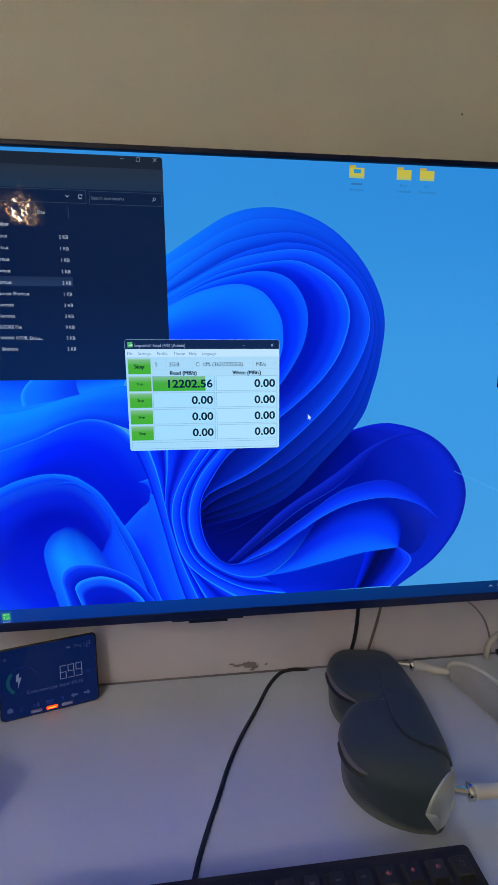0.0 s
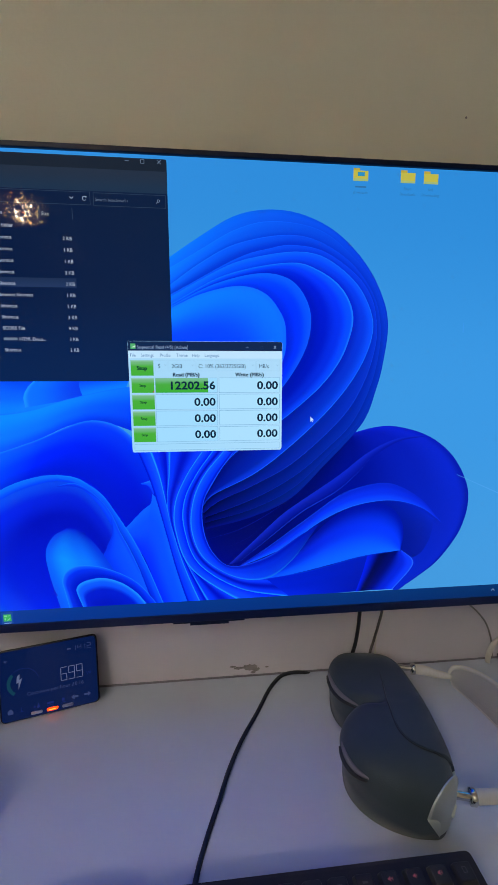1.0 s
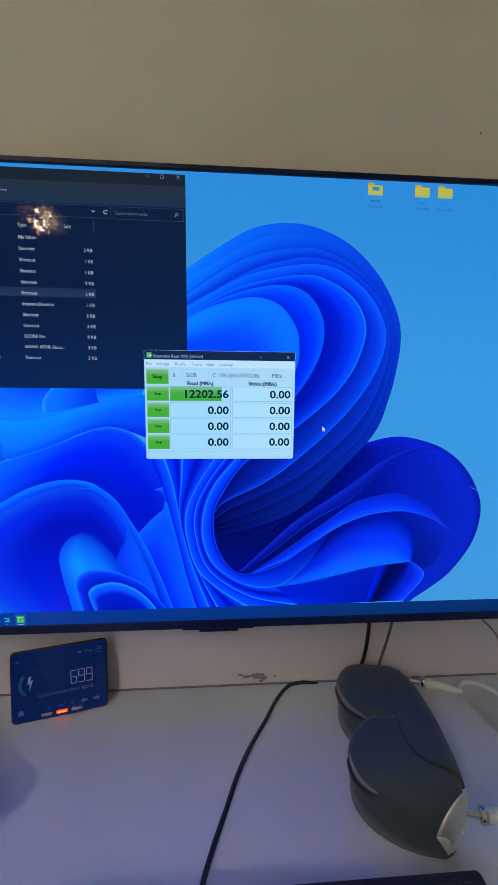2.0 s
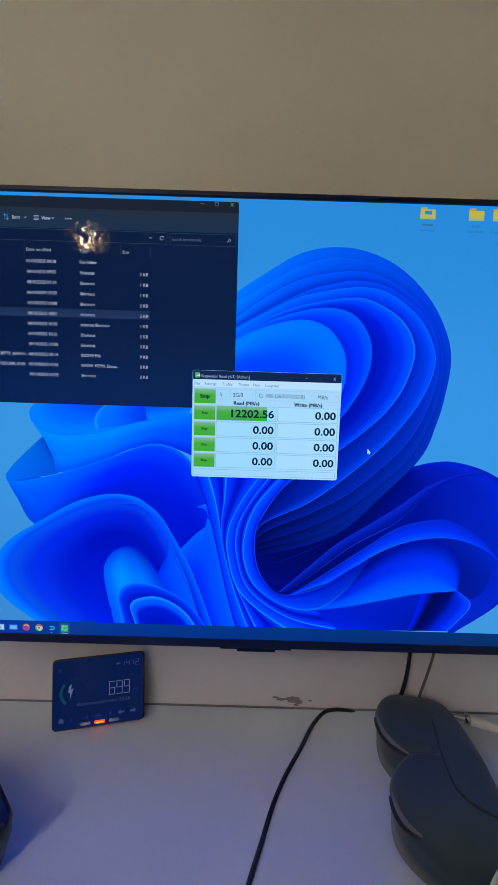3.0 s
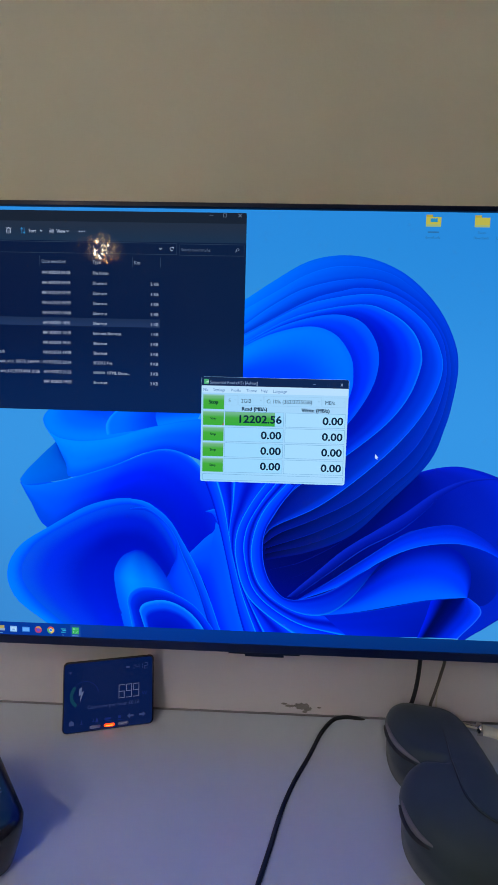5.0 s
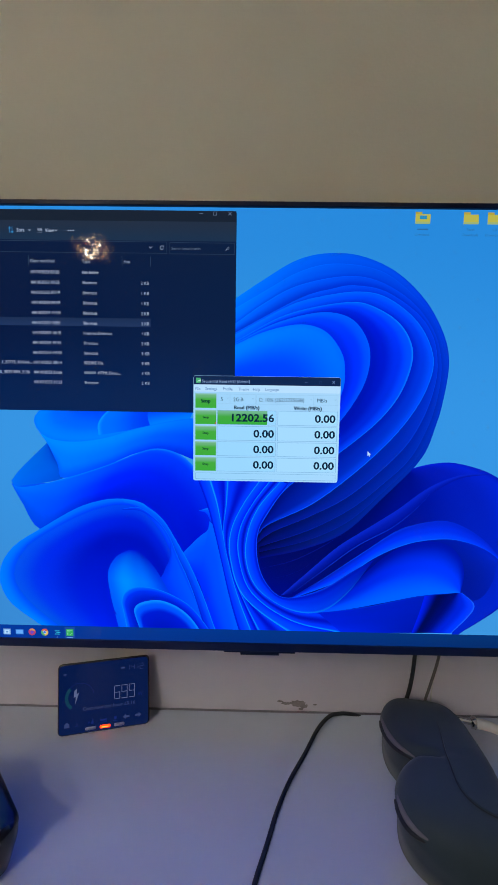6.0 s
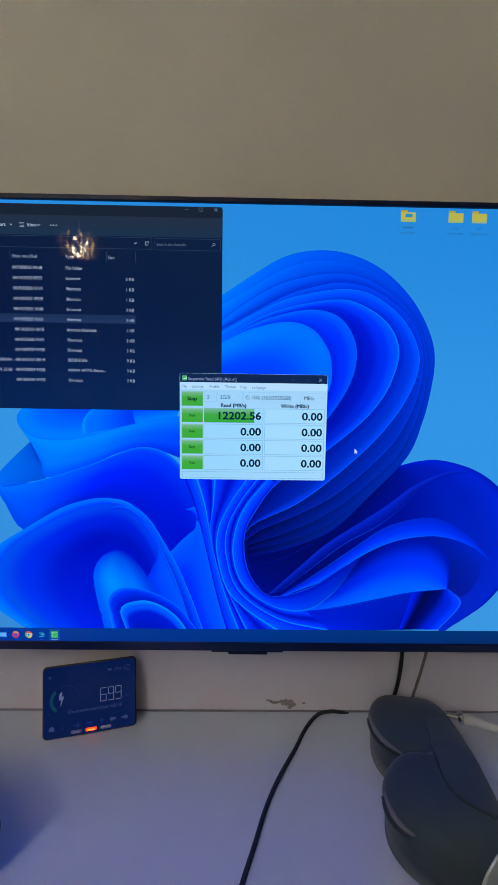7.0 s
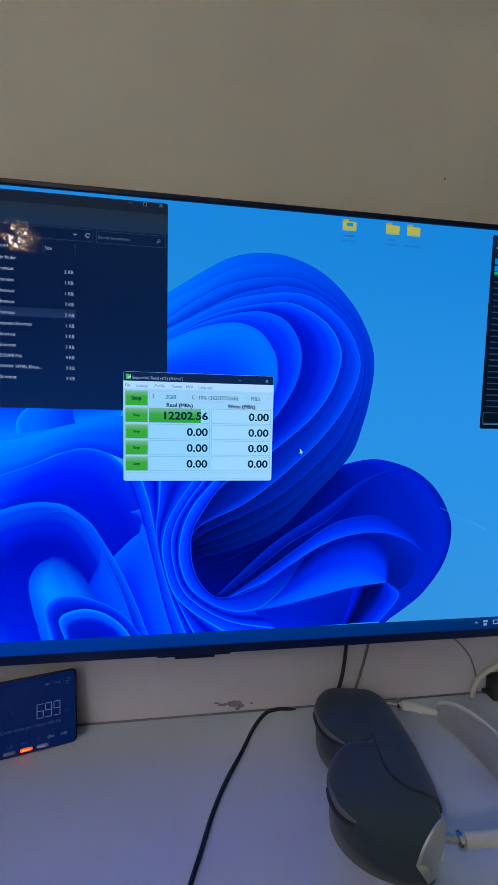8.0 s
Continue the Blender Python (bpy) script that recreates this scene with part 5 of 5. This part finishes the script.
# Pale strand added to trace a curved soft shadow line on the wall.
cable("thin pale grey cable added along a curved soft shadow on the wall", [(0.335, 0.036, 0.862), (0.355, 0.0362, 0.846), (0.374, 0.0365, 0.831), (0.392, 0.0365, 0.815), (0.406, 0.0365, 0.797), (0.4155, 0.0365, 0.774), (0.4195, 0.0365, 0.755), (0.420, 0.0355, DESK + 0.0015)], 0.0013, SHADOWWIRE)
cable("thick white cable arching up from the desk", [(0.404, 0.024, DESK + 0.0038), (0.4045, 0.0235, 0.755), (0.4085, 0.023, 0.769), (0.4175, 0.022, 0.780), (0.430, 0.021, 0.788), (0.446, 0.019, 0.793), (0.468, 0.015, 0.789), (0.486, 0.010, 0.772), (0.494, 0.006, DESK + 0.0038)], 0.0036, WHITEWIRE)
adapter = thing("power_adapter", "black plastic power adapter on the desk by the wall", "adapter", at=(0.465, 0.0245, DESK), turn=0)
part("body", box(-0.034, 0.034, -0.0105, 0.0100, 0.0, 0.034, bevel=0.004, seg=3), SHELL, adapter)
part("cord_grip", tube([(-0.033, 0, 0.012), (-0.040, 0, 0.012), (-0.044, 0, 0.012)], lambda t: 0.0045 - 0.0015 * t, n=10), RUBBER, adapter)

# ---------------------------------------------------------------- keyboard
KX1, KY1 = 0.2160, -0.2065
board = thing("keyboard", "black mechanical keyboard with dim lit legends on the desk", "keyboard", at=(KX1, KY1, DESK))
KW, KD = 0.368, 0.146
deck = bmesh.new()
ko = [(x - KW / 2, y - KD / 2) for x, y in round_outline(KW, KD, 0.004, 4)]
add_slab(deck, ko, [(0.002, 0.0), (0.0004, 0.002), (0.0, 0.0205), (0.0008, 0.0220), (0.0035, 0.0224)], Matrix())
part("deck", deck, KEYDECK, board, smooth=False)


def key_mesh(w):
    bm = bmesh.new()
    add_slab(bm, round_outline(w, 0.0175, 0.002, 3), [(0, 0.0), (0.0004, 0.002), (0.0022, 0.0068), (0.0030, 0.0074)], Matrix())
    me = bpy.data.meshes.new("key")
    bm.normal_update()
    bm.to_mesh(me)
    bm.free()
    me.materials.append(KEYCAP)
    return me


unit = key_mesh(0.0178)
wide = key_mesh(0.0355)
bar_key = key_mesh(0.112)
for r in range(6):
    y = -0.0215 - 0.0192 * r - 0.002 if r else -0.0170
    x = -0.0125 if r else -0.0150
    c = 0
    while x > -KW + 0.012:
        me, step = unit, 0.01905 if r else 0.0204
        if r in (1, 2, 3, 4) and c == 1:
            me, step = wide, 0.0381
        if r == 5 and c == 7:
            me, step = bar_key, 0.115
        ob = new("key", me)
        ob.parent = board
        ob.location = (x - (step - 0.01905) / 2 * (r > 0), y, 0.0195)
        if x - step < -KW:
            bpy.data.objects.remove(ob)
            break
        x -= step
        c += 1


def legend(k, polys, mat, label=""):
    """Marks on the cap of the k-th key from the end of the far row."""
    bm = bmesh.new()
    for p in polys:
        bm.faces.new([bm.verts.new((a * 0.9 / 1000 - 0.0150 - 0.0204 * k, b * 0.9 / 1000 - 0.0162, 0.0195 + 0.0076)) for a, b in p])
    return part("legend", bm, mat, board, label, smooth=False)


for a, b, c, d in ((-1.8, 1.8, 1.8, 2.3), (-1.8, 1.8, -2.3, -1.8), (-1.8, -1.3, -1.8, 1.8), (1.3, 1.8, -1.8, 1.8)):
    legend(0, [rect(a, b, c, d)], KEYMARK)
for k in (1, 2, 3):
    legend(k, [[(-2.2, -0.8), (-1.2, -0.8), (0.2, -2.0), (0.2, 2.0), (-1.2, 0.8), (-2.2, 0.8)]], KEYRED, "dim red lit speaker mark")
    legend(k, [rect(0.9, 1.3, -0.8, 0.8)] + ([rect(1.8, 2.2, -1.3, 1.3)] if k != 2 else []), KEYRED, "dim red lit speaker mark")
for k in (4, 5, 6, 7, 8, 9, 10):
    legend(k, [rect(-2.4, 2.4, -1.0, 0.6)], KEYMARK)

# ---------------------------------------------------------------- black box with printed lines at the edge of the desk
DEVICE = material("device_gloss_black", (0.010, 0.012, 0.022), 0.22, vary=0.15, scale=150, spec=0.5)
slab = thing("black_device", "rounded black plastic device with small white print on the desk", "device", at=(-0.2803, -0.1440, DESK), turn=-43)
so = round_outline(0.120, 0.075, 0.017, 8)
part("body", add_slab(bmesh.new(), so, [(0.010, 0.0), (0.007, 0.004), (0.001, 0.030), (0.0, 0.044), (0.0012, 0.0475), (0.004, 0.0495), (0.008, 0.050)], Matrix()), DEVICE, slab)
for k in range(5):
    bm = bmesh.new()
    x0 = 0.004 + 0.0042 * k
    x1 = x0 + 0.0010
    y0, y1 = 0.010 + 0.003 * (k % 2), 0.027 - 0.004 * (k % 3 == 1)
    bm.faces.new([bm.verts.new((a, b, 0.0502)) for a, b in ((x0, y0), (x1, y0), (x1, y1), (x0, y1))])
    part("print_bar", bm, PRINT, slab, smooth=False)
